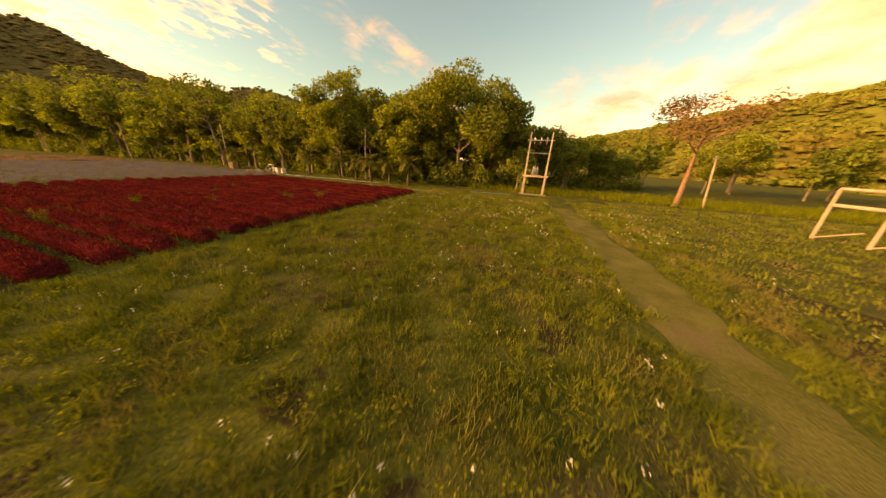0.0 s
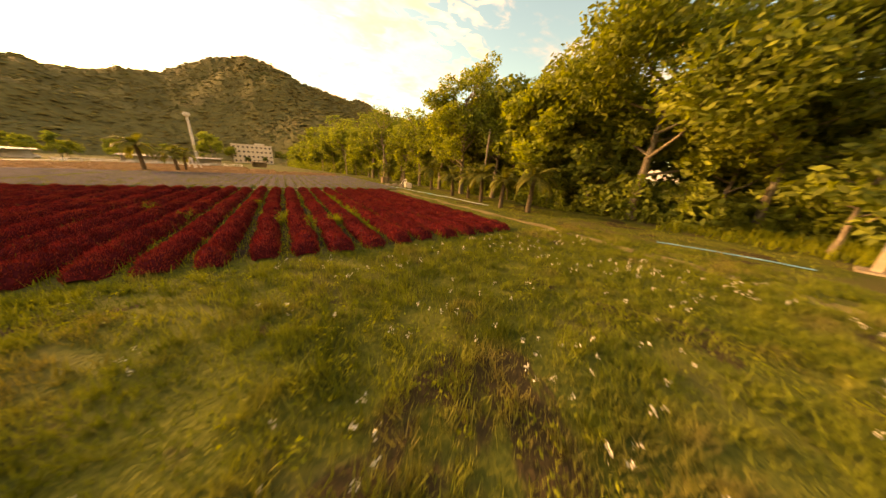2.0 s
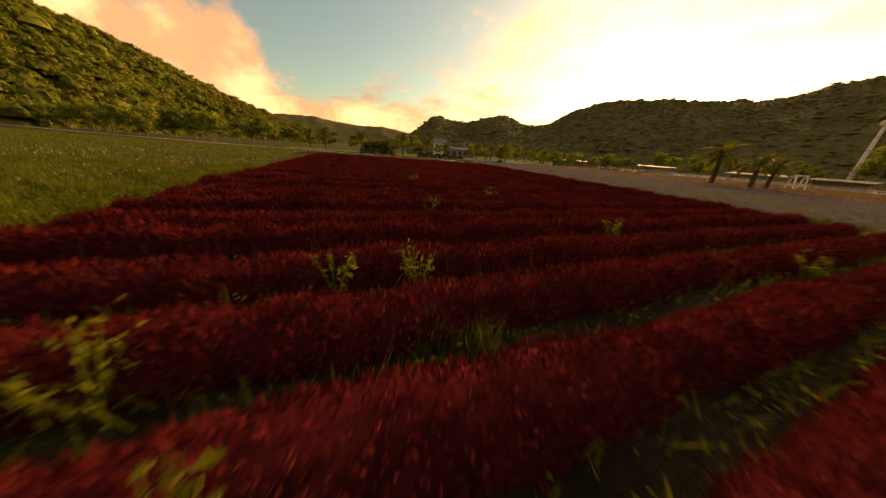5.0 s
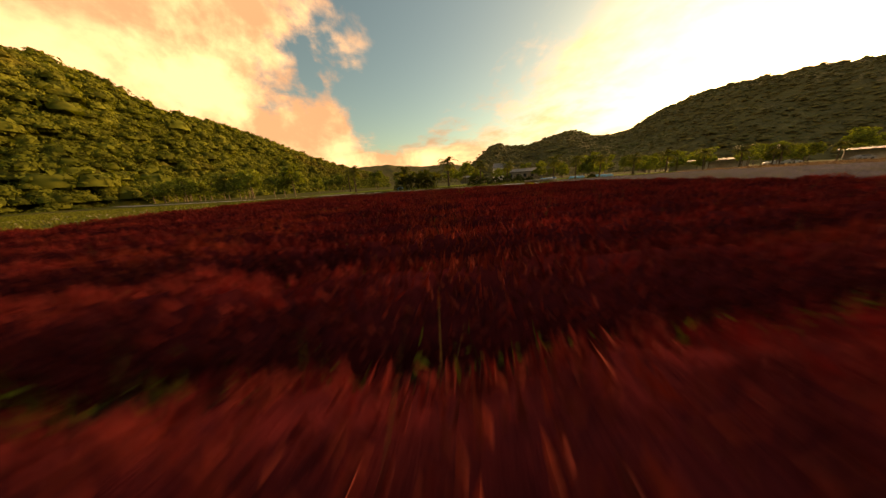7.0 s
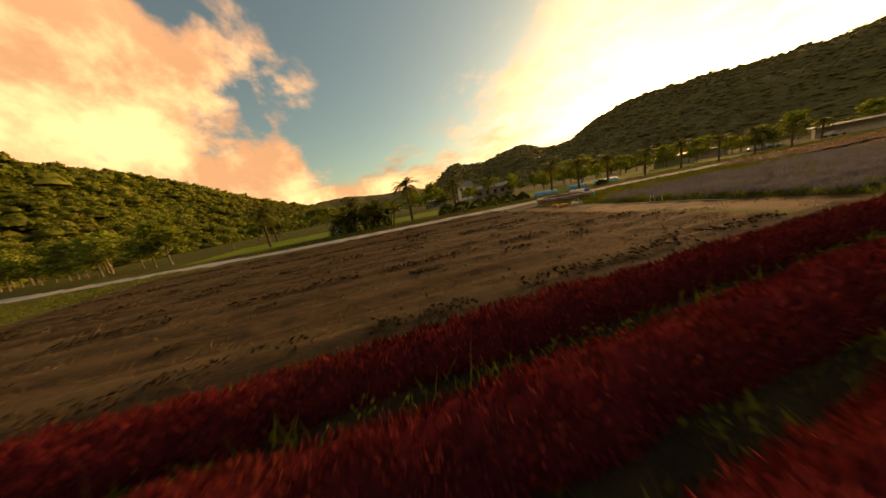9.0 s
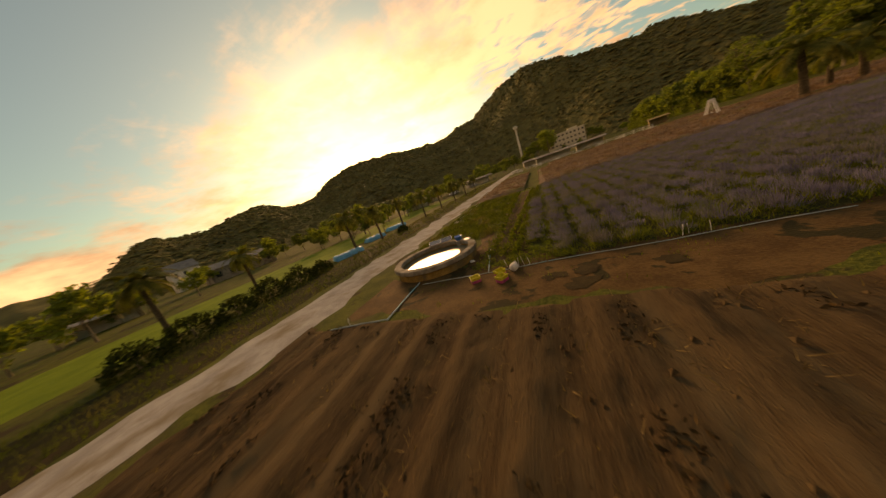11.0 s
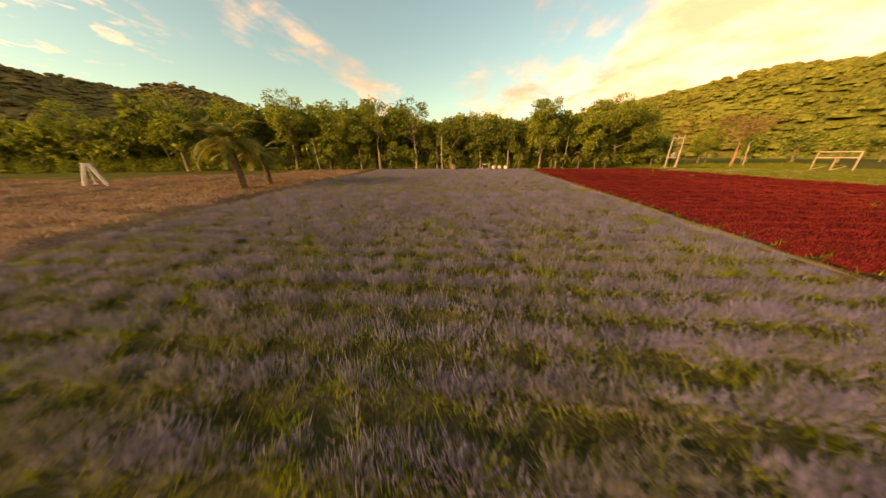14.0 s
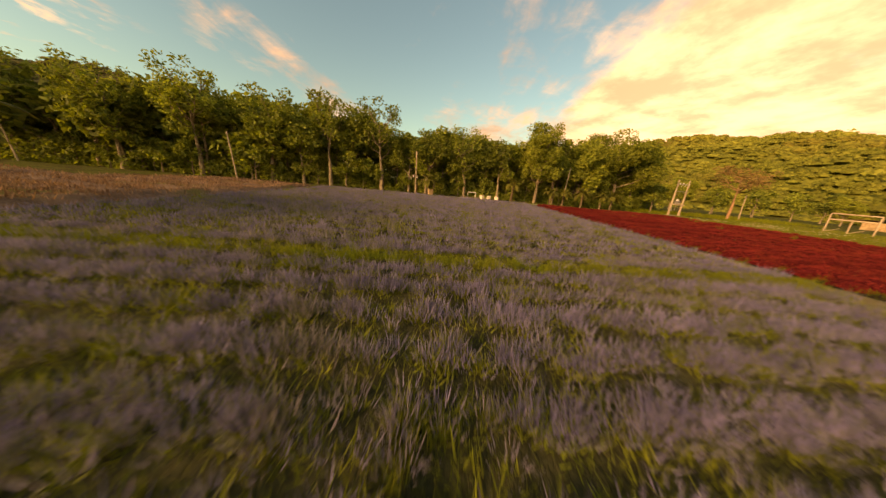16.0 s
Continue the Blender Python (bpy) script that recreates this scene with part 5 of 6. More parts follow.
for x, y, s in ((-96.6, 22.4, 0.9), (-98.4, 30, 0.8), (-92.2, 39.2, 0.85), (-91.7, 44.4, 0.8), (-91, 50, 0.8), (-90.5, 58, 0.75), (-90, 66, 0.8), (-89.5, 75, 0.75), (-89, 84, 0.8), (-88.5, 94, 0.75), (-97.8, -9, 0.95), (-120, 2, 1.1), (-118, -16, 1.0),
                (-100, 110, 0.8), (-96, 124, 0.8)):
    place(PALMS[2], x + 1.8, y + 7, s, 37 * y, "date palm along the lawn beyond the road", "palms along the lawn")

# ---- things ----


def banana_clump(x, y, seed, height):
    """Banana plants: sheathed stems and long arching blades."""
    rng = np.random.default_rng(seed)
    root = thing("banana_plant", pose(x, y, 0), "dark green banana plant with long arching leaves by the road", "banana plant", "banana plants")
    for s in range(3):
        foot = Vector((rng.normal(0, 0.5), rng.normal(0, 0.5), 0))
        top = foot + Vector((rng.normal(0, 0.2), rng.normal(0, 0.2), height * rng.uniform(0.25, 0.42)))
        part("stem", Shape().tube([foot - Vector((0, 0, 0.05)), foot.lerp(top, 0.5), top], [0.16, 0.13, 0.07], 8), "weed", root)
        for k in range(9):
            a, up, L = k * 2.4 + rng.uniform(-0.3, 0.3), rng.uniform(0.5, 1.35), height * rng.uniform(0.58, 0.75)
            out = Vector((math.cos(a), math.sin(a), 0))
            side = Vector((-out.y, out.x, 0))
            p, v = top.copy(), []
            for j in range(8):
                t = j / 7
                ang = up - 1.7 * t ** 1.5
                w = 0.36 * math.sin(math.pi * (0.04 + 0.95 * t)) ** 0.6
                v += [p + side * w + Vector((0, 0, 0.08 * t)), p, p - side * w + Vector((0, 0, 0.08 * t))]
                p = p + (out * math.cos(ang) + Vector((0, 0, math.sin(ang)))) * (L / 7)
            f = [(j * 3 + i, j * 3 + i + 1, j * 3 + i + 4, j * 3 + i + 3) for j in range(7) for i in range(2)]
            part("blade", Shape().add(v, f), "frond", root, smooth=True)


for k, (x, y, h) in enumerate(((-92.6, 10.6, 5.0), (-93.2, 8.2, 5.2), (-94.4, 6.0, 5.0), (-93.6, 3.6, 4.6), (-96.5, 8.4, 5.0), (-92.0, 6.4, 4.0), (-97.0, 3.0, 5.0))):
    banana_clump(x + 1.8, y + 7, 820 + k, h)
for x, y, s in ((-56.5, 250, 1.6), (-64, 306, 1.4), (-52, 306, 1.1), (-72, 312, 1.2), (-54, 316, 0.9), (-13, 316, 1.0), (-40, 308, 0.45), (-26, 308, 0.5), (-8, 310, 0.8)):
    place(DARK[k % 4 + 1], x, y, s, 40 * x, "dark tree before the white building", "trees below the mountain")


def transformer_stand():
    root = thing("transformer_stand", pose(10.4, -13.9, 0), "pair of pale concrete poles carrying a small transformer", "transformer stand")
    H = 8.4
    for s in (-1, 1):
        y = s * 1.38
        sh = Shape()
        n, rings = 8, []
        for k in range(n):
            w, z = 0.34 - 0.16 * k / (n - 1), H * k / (n - 1) - 0.1 * (k == 0)
            rings += [(sx * w / 2, y + sy * w * 0.42, z) for sx, sy in ((-1, -1), (1, -1), (1, 1), (-1, 1))]
        sh.add(rings, [(4 * k + j, 4 * k + (j + 1) % 4, 4 * k + 4 + (j + 1) % 4, 4 * k + 4 + j) for k in range(n - 1) for j in range(4)] + [tuple(range(4 * n - 4, 4 * n))])
        part("pole", sh, "pole", root, "tapered square concrete pole")
    part("platform", Shape().box((-0.16, 0, 2.62), (0.14, 3.5, 0.22)).box((0.16, 0, 2.62), (0.14, 3.5, 0.22)).box((0, 0, 2.75), (0.5, 1.6, 0.06)), "pole", root)
    part("crossarm", Shape().box((0, 0, 7.35), (0.12, 3.5, 0.12)), "steel", root)
    part("crossarm", Shape().box((0, 0, 5.7), (0.08, 3.1, 0.08)), "steel", root)
    tank = Shape().box((0, 0.1, 3.18), (0.62, 0.85, 0.78), cut=0.1)
    for k in range(6):
        tank.box((0.38, -0.22 + 0.13 * k, 3.16), (0.16, 0.03, 0.6))
        tank.box((-0.38, -0.22 + 0.13 * k, 3.16), (0.16, 0.03, 0.6))
    can = part("transformer", tank, "steel", root, "grey finned transformer tank")
    for k in (-1, 0, 1):
        part("insulator", Shape().lathe([(0.0, 0), (0.05, 0), (0.05, 0.06), (0.09, 0.08), (0.05, 0.12), (0.08, 0.16), (0.04, 0.2), (0.02, 0.42), (0, 0.42)], 8, (0, 0.1 + 0.27 * k, 3.56)), "white", can)
        part("insulator", Shape().lathe([(0, 0), (0.06, 0), (0.09, 0.06), (0.05, 0.12), (0.08, 0.2), (0.03, 0.3), (0, 0.3)], 8, (0, 0.8 * k, 7.4)), "white", root)
        part("fuse", Shape().tube([(0.12, 0.8 * k, 7.3), (0.3, 0.8 * k, 6.85)], 0.035, 6), "cream", root)
        part("wire", Shape().tube([(0, 0.8 * k, 7.6), (0.2, 0.5 * k, 6.2), (0.1, 0.1 + 0.27 * k, 3.95)], 0.012, 4, False), "tyre", root)
    part("meter_box", Shape().box((-0.26, 1.38, 1.3), (0.2, 0.34, 0.5)), "steel", root)
    part("plinth", Shape().box((0, 0, 0.03), (1.2, 3.8, 0.14)), "stone", root)


def lone_pole(x, y, h, lean, label, top=0.1):
    root = thing("utility_pole", pose(x, y, 0, 0, 0, 0), label, "pole")
    part("post", Shape().tube([(0, 0, -0.1), (lean[0] * 0.5, lean[1] * 0.5, h / 2), (lean[0], lean[1], h)], [0.13, 0.11, top], 10), "pole", root)
    part("bracket", Shape().box((lean[0], lean[1], h - 0.35), (0.08, 0.5, 0.08)), "steel", root)


def goal_frame():
    root = thing("goal", pose(-1.5, -34.7, 0), "pale timber goal frame with a thick lower bar", "goal")
    d, H = Vector((-0.9, -0.43, 0)), 3.75
    for k in (0.0, 5.2):
        part("post", Shape().tube([d * k, d * k + Vector((0, 0, H))], 0.11, 10), "pole", root)
    part("inner_post", Shape().tube([d * 2.55, d * 2.55 + Vector((0, 0, 2.65))], 0.11, 10), "pole", root)
    part("crossbar", Shape().tube([Vector((0, 0, H)), d * 5.2 + Vector((0, 0, H))], 0.11, 10), "pole", root)
    part("lower_bar", Shape().tube([Vector((0, 0, 2.6)), d * 5.2 + Vector((0, 0, 2.6))], 0.13, 10), "pole", root)
    part("brace", Shape().tube([Vector((0, 0, 0.08)), d * 1.5 + Vector((0.3, -0.9, 0.9))], 0.05, 8), "pole", root)
    part("brace", Shape().tube([d * 2.55 + Vector((0, 0, 0.08)), d * 4.0 + Vector((0.3, -0.9, 0.9))], 0.05, 8), "pole", root)


def water_tank():
    c = (-73.7, 34.6)
    root = thing("water_tank", pose(*c, 0), "round concrete water tank with an ochre-stained wall", "water tank")
    part("wall", Shape().lathe([(2.38, -0.05), (2.40, 0.4), (2.12, 0.4), (2.12, 0.08)], 64), "tank_side", root, "ochre-stained outer wall", True)
    part("rim", Shape().lathe([(2.47, 0.40), (2.50, 0.44), (2.50, 0.60), (2.46, 0.64), (2.10, 0.64), (2.06, 0.60), (2.06, 0.44), (2.1, 0.40)], 72, closed=True), "concrete", root, "wide pale concrete rim")
    n = 48
    v = [(0, 0, 0.33)] + [(2.12 * math.cos(6.2832 * k / n), 2.12 * math.sin(6.2832 * k / n), 0.33) for k in range(n)]
    ob_of("water", np.array(v), np.array([(0, 1 + k, 1 + (k + 1) % n) for k in range(n)]), "water", root, label="still murky water")
    part("floor", Shape().lathe([(0.01, 0.08), (2.1, 0.08)], 32), "concrete", root)
    # panels on the rim
    pr = thing("solar_panel", pose(c[0] - 0.4, c[1] + 2.18, 0.68, 14, 0, 20), "pair of dark framed solar panels lying on the tank rim", "solar panel")
    for k in (0, 1):
        part("cell_sheet", Shape().box((-0.40 + 0.8 * k, 0, 0.13), (0.76, 0.60, 0.03)), "panel", pr)
        fr = Shape()
        for sx in (-1, 1):
            fr.box((-0.40 + 0.8 * k + sx * 0.385, 0, 0.135), (0.03, 0.66, 0.045)).box((-0.40 + 0.8 * k, sx * 0.315, 0.135), (0.74, 0.03, 0.045))
        part("frame", fr, "steel", pr)
    part("support", Shape().box((-0.6, 0.2, 0.03), (0.05, 0.05, 0.2)).box((0.6, 0.2, 0.03), (0.05, 0.05, 0.2)), "steel", pr)
    bk = thing("bucket", pose(c[0] + 0.95, c[1] + 2.02, 0.64), "bright blue plastic bucket on the tank rim", "bucket")
    part("pail", Shape().lathe([(0, 0.0), (0.19, 0.0), (0.24, 0.22), (0.26, 0.23), (0.26, 0.26), (0.23, 0.26), (0.18, 0.03), (0, 0.03)], 24), "blue", bk, smooth=True)
    part("handle", Shape().tube([(-0.26, 0, 0.24), (-0.18, 0.17, 0.27), (0, 0.25, 0.28), (0.18, 0.17, 0.27), (0.26, 0, 0.24)], 0.012, 5), "steel", bk)
    part("pump", Shape().lathe([(0, -0.3), (0.16, -0.3), (0.16, 0.0), (0, 0.0)], 16, (0.02, -0.20, 0)), "steel", bk)
    sp = thing("small_panel", pose(c[0] + 1.62, c[1] + 1.58, 0.645, 8, 0, -35), "small pale framed solar panel on the tank rim", "solar panel")
    part("cell_sheet", Shape().box((0, 0, 0.03), (0.42, 0.36, 0.02)), "car", sp)
    part("frame", Shape().box((-0.22, 0, 0.03), (0.02, 0.40, 0.035)).box((0.22, 0, 0.03), (0.02, 0.40, 0.035)).box((0, 0.19, 0.03), (0.42, 0.02, 0.035)).box((0, -0.19, 0.03), (0.42, 0.02, 0.035)), "steel", sp)
    jar = thing("canister", pose(c[0] + 0.95, c[1] + 2.75, 0), "teal plastic canister beside the tank", "canister")
    part("body", Shape().lathe([(0, 0.0), (0.14, 0.0), (0.15, 0.03), (0.15, 0.30), (0.06, 0.38), (0.06, 0.44), (0, 0.44)], 16), "green_plastic", jar, smooth=True)
    part("cap", Shape().lathe([(0, 0.44), (0.07, 0.44), (0.07, 0.49), (0, 0.49)], 12), "white", jar)
    st = thing("foam_block", pose(c[0] - 2.95, c[1] + 0.4, 0, 0, 0, 25), "white foam slab lying beside the tank", "slab")
    part("slab", Shape().box((0, 0, 0.07), (0.75, 0.4, 0.14)), "white", st)
    wp = thing("plastic_scrap", pose(c[0] + 2.45, c[1] - 1.0, 0, 0, 0, 40), "scrap of white plastic on the clay", "scrap")
    part("scrap", Shape().box((0, 0, 0.05), (0.22, 0.14, 0.10), pose(0, 0, 0, 20, 10, 0)), "white", wp)


def pipe(name, pts, r, label, rising=(), skin="hose"):
    root = thing(name, pose(*pts[0], 0), label, "pipe")
    o = Vector((*pts[0], 0))
    for a, b in zip(pts, pts[1:]):
        A, B = Vector((*a, 0)) - o, Vector((*b, 0)) - o
        n = max(2, int((B - A).length / 1.2))
        line = [A.lerp(B, k / n) + Vector((0.02 * math.sin(k * 2.1 + a[0]), 0.03 * math.sin(k * 1.3 + a[0]), r + 0.02 + 0.012 * math.sin(k * 1.7))) for k in range(n + 1)]
        part("length", Shape().tube(line, r, 8), skin, root)
        if (B - A).length > 3:
            for k in range(3, n, 4):
                part("joint", Shape().tube([line[k].lerp(line[k + 1], 0.3), line[k].lerp(line[k + 1], 0.55)], r * 1.35, 8), skin, root)
    for x, y in rising:
        p = Vector((x, y, 0)) - o
        part("riser", Shape().tube([p, p + Vector((0.03, 0, 0.40))], 0.016, 6), "white", root)


def crate(x, y, turn, label):
    root = thing("crate", pose(x, y, 0, 0, 0, turn), label, "crate", "plastic crates")
    L, Wd, H = 0.36, 0.30, 0.25
    for sx in (-1, 1):
        for size, at, tilt in (((0.02, Wd, H - 0.04), (sx * L / 2, 0, H / 2), (0, sx * 4)), ((L, 0.02, H - 0.04), (0, sx * Wd / 2, H / 2), (-sx * 4, 0))):
            side = part("side", Shape().box(at, size, pose(0, 0, 0, tilt[0], tilt[1], 0)), "yellow", root)
            skirt = Shape()
            for z in (0.035, 0.075, 0.115):
                skirt.box((at[0] * 1.06, at[1] * 1.06, z), (size[0] + 0.004, size[1] + 0.004, 0.032))
            part("skirt", skirt, "magenta", side, "faded pink lower slats")
    part("base", Shape().box((0, 0, 0.03), (L - 0.02, Wd - 0.02, 0.03)), "yellow", root)
    part("rim", Shape().box((L / 2 + 0.01, 0, H), (0.035, Wd + 0.06, 0.025)).box((-L / 2 - 0.01, 0, H), (0.035, Wd + 0.06, 0.025)).box((0, Wd / 2 + 0.01, H), (L, 0.035, 0.025)).box((0, -Wd / 2 - 0.01, H), (L, 0.035, 0.025)), "yellow", root)


def sack(x, y):
    root = thing("sack", pose(x, y, 0, 0, 0, 8), "full white woven sack lying on the pipe", "sack")
    n, rows = 20, []
    for r, z, dx in ((0.02, 0.0, 0), (0.26, 0.02, 0), (0.31, 0.14, 0.01), (0.30, 0.32, 0.02), (0.25, 0.52, 0.05), (0.17, 0.68, 0.09), (0.07, 0.78, 0.12), (0.055, 0.82, 0.13), (0.11, 0.92, 0.15), (0.03, 0.94, 0.15)):
        rows.append([(dx + r * (1 + 0.09 * math.sin(3 * a + 9 * z) + 0.05 * math.sin(7 * a)) * math.cos(a), 0.8 * r * (1 + 0.08 * math.sin(4 * a + 5 * z)) * math.sin(a), z) for a in (6.2832 * k / n for k in range(n))])
    v = [p for r in rows for p in r]
    f = [(i * n + k, i * n + (k + 1) % n, (i + 1) * n + (k + 1) % n, (i + 1) * n + k) for i in range(len(rows) - 1) for k in range(n)]
    # it lies on its side, the neck across the pipe
    v = [(0.60 * x, 0.92 * (z - 0.45), 0.17 + 0.60 * y * (1 - 0.25 * z) - 0.05 * z) for x, y, z in v]
    part("bag", Shape().add(v, f), "sack", root, smooth=True)
    part("tie", Shape().tube([(0.075 + 0.04 * math.cos(a), 0.33, 0.14 + 0.05 * math.sin(a)) for a in (6.2832 * k / 10 for k in range(11))], 0.010, 5), "wood", root)


transformer_stand()
lone_pole(12.8, -35.0, 6.4, (-0.3, 0.9), "leaning pale concrete pole in the meadow")
lone_pole(10.2, 15.1, 8.6, (0.1, -0.5), "pale concrete pole at the wood's edge")
lone_pole(8.5, 49.2, 8.6, (0.05, 0.1), "slim pale pole before the wood")
lone_pole(7.0, 84.5, 8.6, (0.1, 0.9), "slim pale pole before the wood")
lone_pole(3.5, 118.0, 9.6, (-0.1, 1.2), "slim pale pole before the wood")
goal_frame()
water_tank()
pipe("irrigation_pipe", [(-73.40, 31.75), (-67.70, 31.95), (-60.00, 32.10)], 0.015, "pale blue irrigation pipe along the flower field", [(-68.80, 32.00), (-63.50, 32.20)])
pipe("feed_pipe", [(-73.70, 32.00), (-73.60, 28.90), (-76.40, 28.60)], 0.028, "pale pipe from the tank to the tilled plot", [(-75.40, 28.72)])
pipe("branch_pipe", [(-70.55, 35.20), (-70.10, 31.90)], 0.025, "thin pale pipe beside the seedlings", [(-70.30, 33.30)])
pipe("hose", [(6.4, -5.6), (6.9, -6.9), (7.4, -8.6), (7.8, -11.0)], 0.035, "faded blue hose lying in the grass", (), "hose_blue")
pipe("hose", [(4.4, 36.5), (5.4, 30), (5.6, 24), (6.4, 17), (6.3, 12), (6.6, 9.5)], 0.03, "pale hose along the tree line")
crate(-70.50, 31.15, 30, "plastic crate with yellow slats and a pink base")
crate(-69.35, 30.85, 55, "plastic crate with yellow slats and a pink base")
crate(-69.50, 31.40, 48, "plastic crate with yellow slats and a pink base")
sack(-69.0, 31.9)


def swing_frame():
    root = thing("swing_frame", pose(-34.0, 92.5, 0, 0, 0, 55), "white timber swing frame among the flower beds", "swing frame")
    for s in (-1, 1):
        for e in (-1, 1):
            part("leg", Shape().tube([(s * 1.0, e * 1.0, -0.05), (s * 0.85, e * 0.18, 3.2)], 0.13, 8), "white", root)
    part("top_bar", Shape().tube([(-1.2, 0, 3.05), (1.2, 0, 3.05)], 0.12, 8), "white", root)
    part("seat", Shape().box((0, 0, 0.6), (1.0, 0.4, 0.06)), "white", root)
    for s in (-1, 1):
        part("rope", Shape().tube([(s * 0.45, 0, 0.6), (s * 0.45, 0, 3.0)], 0.02, 5), "white", root)


swing_frame()


def shed(x, y, turn, size, label, roof="roof", wall="cream"):
    root = thing("shed", pose(x, y, 0, 0, 0, turn), label, "shed")
    w, d, h = size
    for sx in (-1, 1):
        for sy in (-1, 1):
            part("post", Shape().box((sx * w * 0.46, sy * d * 0.44, h / 2), (0.16, 0.16, h)), "wood", root)
    part("back_wall", Shape().box((0, d * 0.44, h * 0.45), (w * 0.92, 0.12, h * 0.9)), wall, root)
    part("side_wall", Shape().box((-w * 0.46, 0, h * 0.45), (0.12, d * 0.88, h * 0.9)), wall, root)
    rf = Shape()
    n = 14
    for k in range(n):
        rf.box((-w * 0.55 + (k + 0.5) * w * 1.1 / n, 0, h + 0.12 + 0.03 * (k % 2)), (w * 1.1 / n, d * 1.15, 0.05), pose(0, 0, 0, 6, 0, 0))
    part("roof", rf, roof, root)


def house(x, y, turn, size, storeys, bays, label, pitched=True, roof="roof", wall="white"):
    root = thing("house", pose(x, y, 0, 0, 0, turn), label, "house")
    w, d, h = size
    wl = part("wall", Shape().box((0, 0, h / 2), (w, d, h), cut=0.01), wall, root)
    if pitched:
        r = h * 0.35
        v = [(-w * 0.54, -d * 0.58, h - 0.2), (w * 0.54, -d * 0.58, h - 0.2), (w * 0.54, d * 0.58, h - 0.2), (-w * 0.54, d * 0.58, h - 0.2), (-w * 0.5, 0, h + r), (w * 0.5, 0, h + r)]
        part("roof", Shape().add(v, [(0, 1, 5, 4), (2, 3, 4, 5), (1, 2, 5), (3, 0, 4), (3, 2, 1, 0)]), roof, root)
    else:
        part("roof", Shape().box((0, 0, h + 0.25), (w * 1.03, d * 1.05, 0.5)).box((w * 0.2, 0, h + 1.2), (w * 0.25, d * 0.5, 1.8)), wall, root)
    for side in (-1, 1):
        for s in range(storeys):
            for b in range(bays):
                cx, cz = -w / 2 + (b + 0.5) * w / bays, (s + 0.52) * h / storeys
                ww, wh = w / bays * 0.42, h / storeys * 0.38
                win = part("window", Shape().box((cx, side * (d / 2 + 0.01), cz), (ww, 0.08, wh)), "glass", root)
                part("sill", Shape().box((cx, side * (d / 2 + 0.12), cz - wh / 2 - 0.08), (ww * 1.2, 0.3, 0.12)), wall, win)


house(-36, 316, 6, (32, 12, 17), 4, 9, "white four-storey building at the mountain's foot", False, wall="cream")
house(-163, 69, 80, (18, 9, 4.2), 1, 5, "low house with a long grey roof", True, wall="concrete")
house(-205, 70, 80, (9, 8, 8.5), 2, 3, "white two-storey house far off", True)
shed(-148, 37, 80, (9, 4, 2.8), "open shed with a pale roof beyond the lawn")
shed(-116, 125, 30, (12, 5, 3), "open white-roofed shed by the road", "roof", "white")
shed(-70, 176, 8, (9, 5, 3), "small open shed with a grey roof", "roof")
shed(-22, 150, -10, (6, 3, 2.6), "small timber shed by the trees", "wood", "wood")
shed(-60, 150, 4, (16, 5, 3), "long open shelter with a pale roof beyond the beds", "roof", "white")
shed(-96, 150, 30, (14, 5, 3.2), "open white-roofed shed by the road", "roof", "white")
shed(-44, 158, -4, (12, 5, 3), "long open shelter with a pale roof beyond the beds", "roof", "cream")
shed(-110, 104, 40, (10, 4, 2.8), "open white-roofed shed by the road", "roof", "white")
shed(22, -98, 60, (11, 4, 2.8), "low pale shelter at the hill's foot", "rust", "wood")


def tower():
    root = thing("tower", pose(-80.5, 325, 0), "slender pale mast with a floodlight head below the mountain", "tower")
    part("mast", Shape().lathe([(0, -0.5), (1.5, -0.5), (1.5, 0.0), (1.25, 2.0), (0.8, 38.5), (0, 38.5)], 12), "cream", root, smooth=True)
    head = part("head", Shape().lathe([(0, 38.2), (1.9, 38.4), (2.1, 38.8), (2.1, 41.2), (1.7, 41.6), (0, 41.7)], 12), "cream", root, "round lamp ring")
    for k in range(8):
        a = k * math.pi / 4
        part("lamp", Shape().box((2.25 * math.cos(a), 2.25 * math.sin(a), 40.0), (0.5, 0.5, 1.2)), "white", head)
    for k in range(4):
        part("flange", Shape().lathe([(1.32 - 0.1 * k, 7.4 + 8 * k), (1.45 - 0.1 * k, 7.5 + 8 * k), (1.45 - 0.1 * k, 7.8 + 8 * k), (1.3 - 0.1 * k, 7.9 + 8 * k)], 12), "steel", root)


tower()


def fence(x0, y0, x1, y1, n, label):
    root = thing("fence", pose(x0, y0, 0), label, "fence")
    a, b = Vector((0, 0, 0)), Vector((x1 - x0, y1 - y0, 0))
    for k in range(n):
        p = a.lerp(b, k / (n - 1))
        part("post", Shape().box(p + Vector((0, 0, 0.6)), (0.2, 0.2, 1.2)), "white", root)
    for z in (0.5, 1.05):
        part("rail", Shape().tube([a + Vector((0, 0, z)), b + Vector((0, 0, z))], 0.07, 6), "white", root)


fence(-77, 132, -28, 138, 18, "white post-and-rail fence beyond the pink beds")


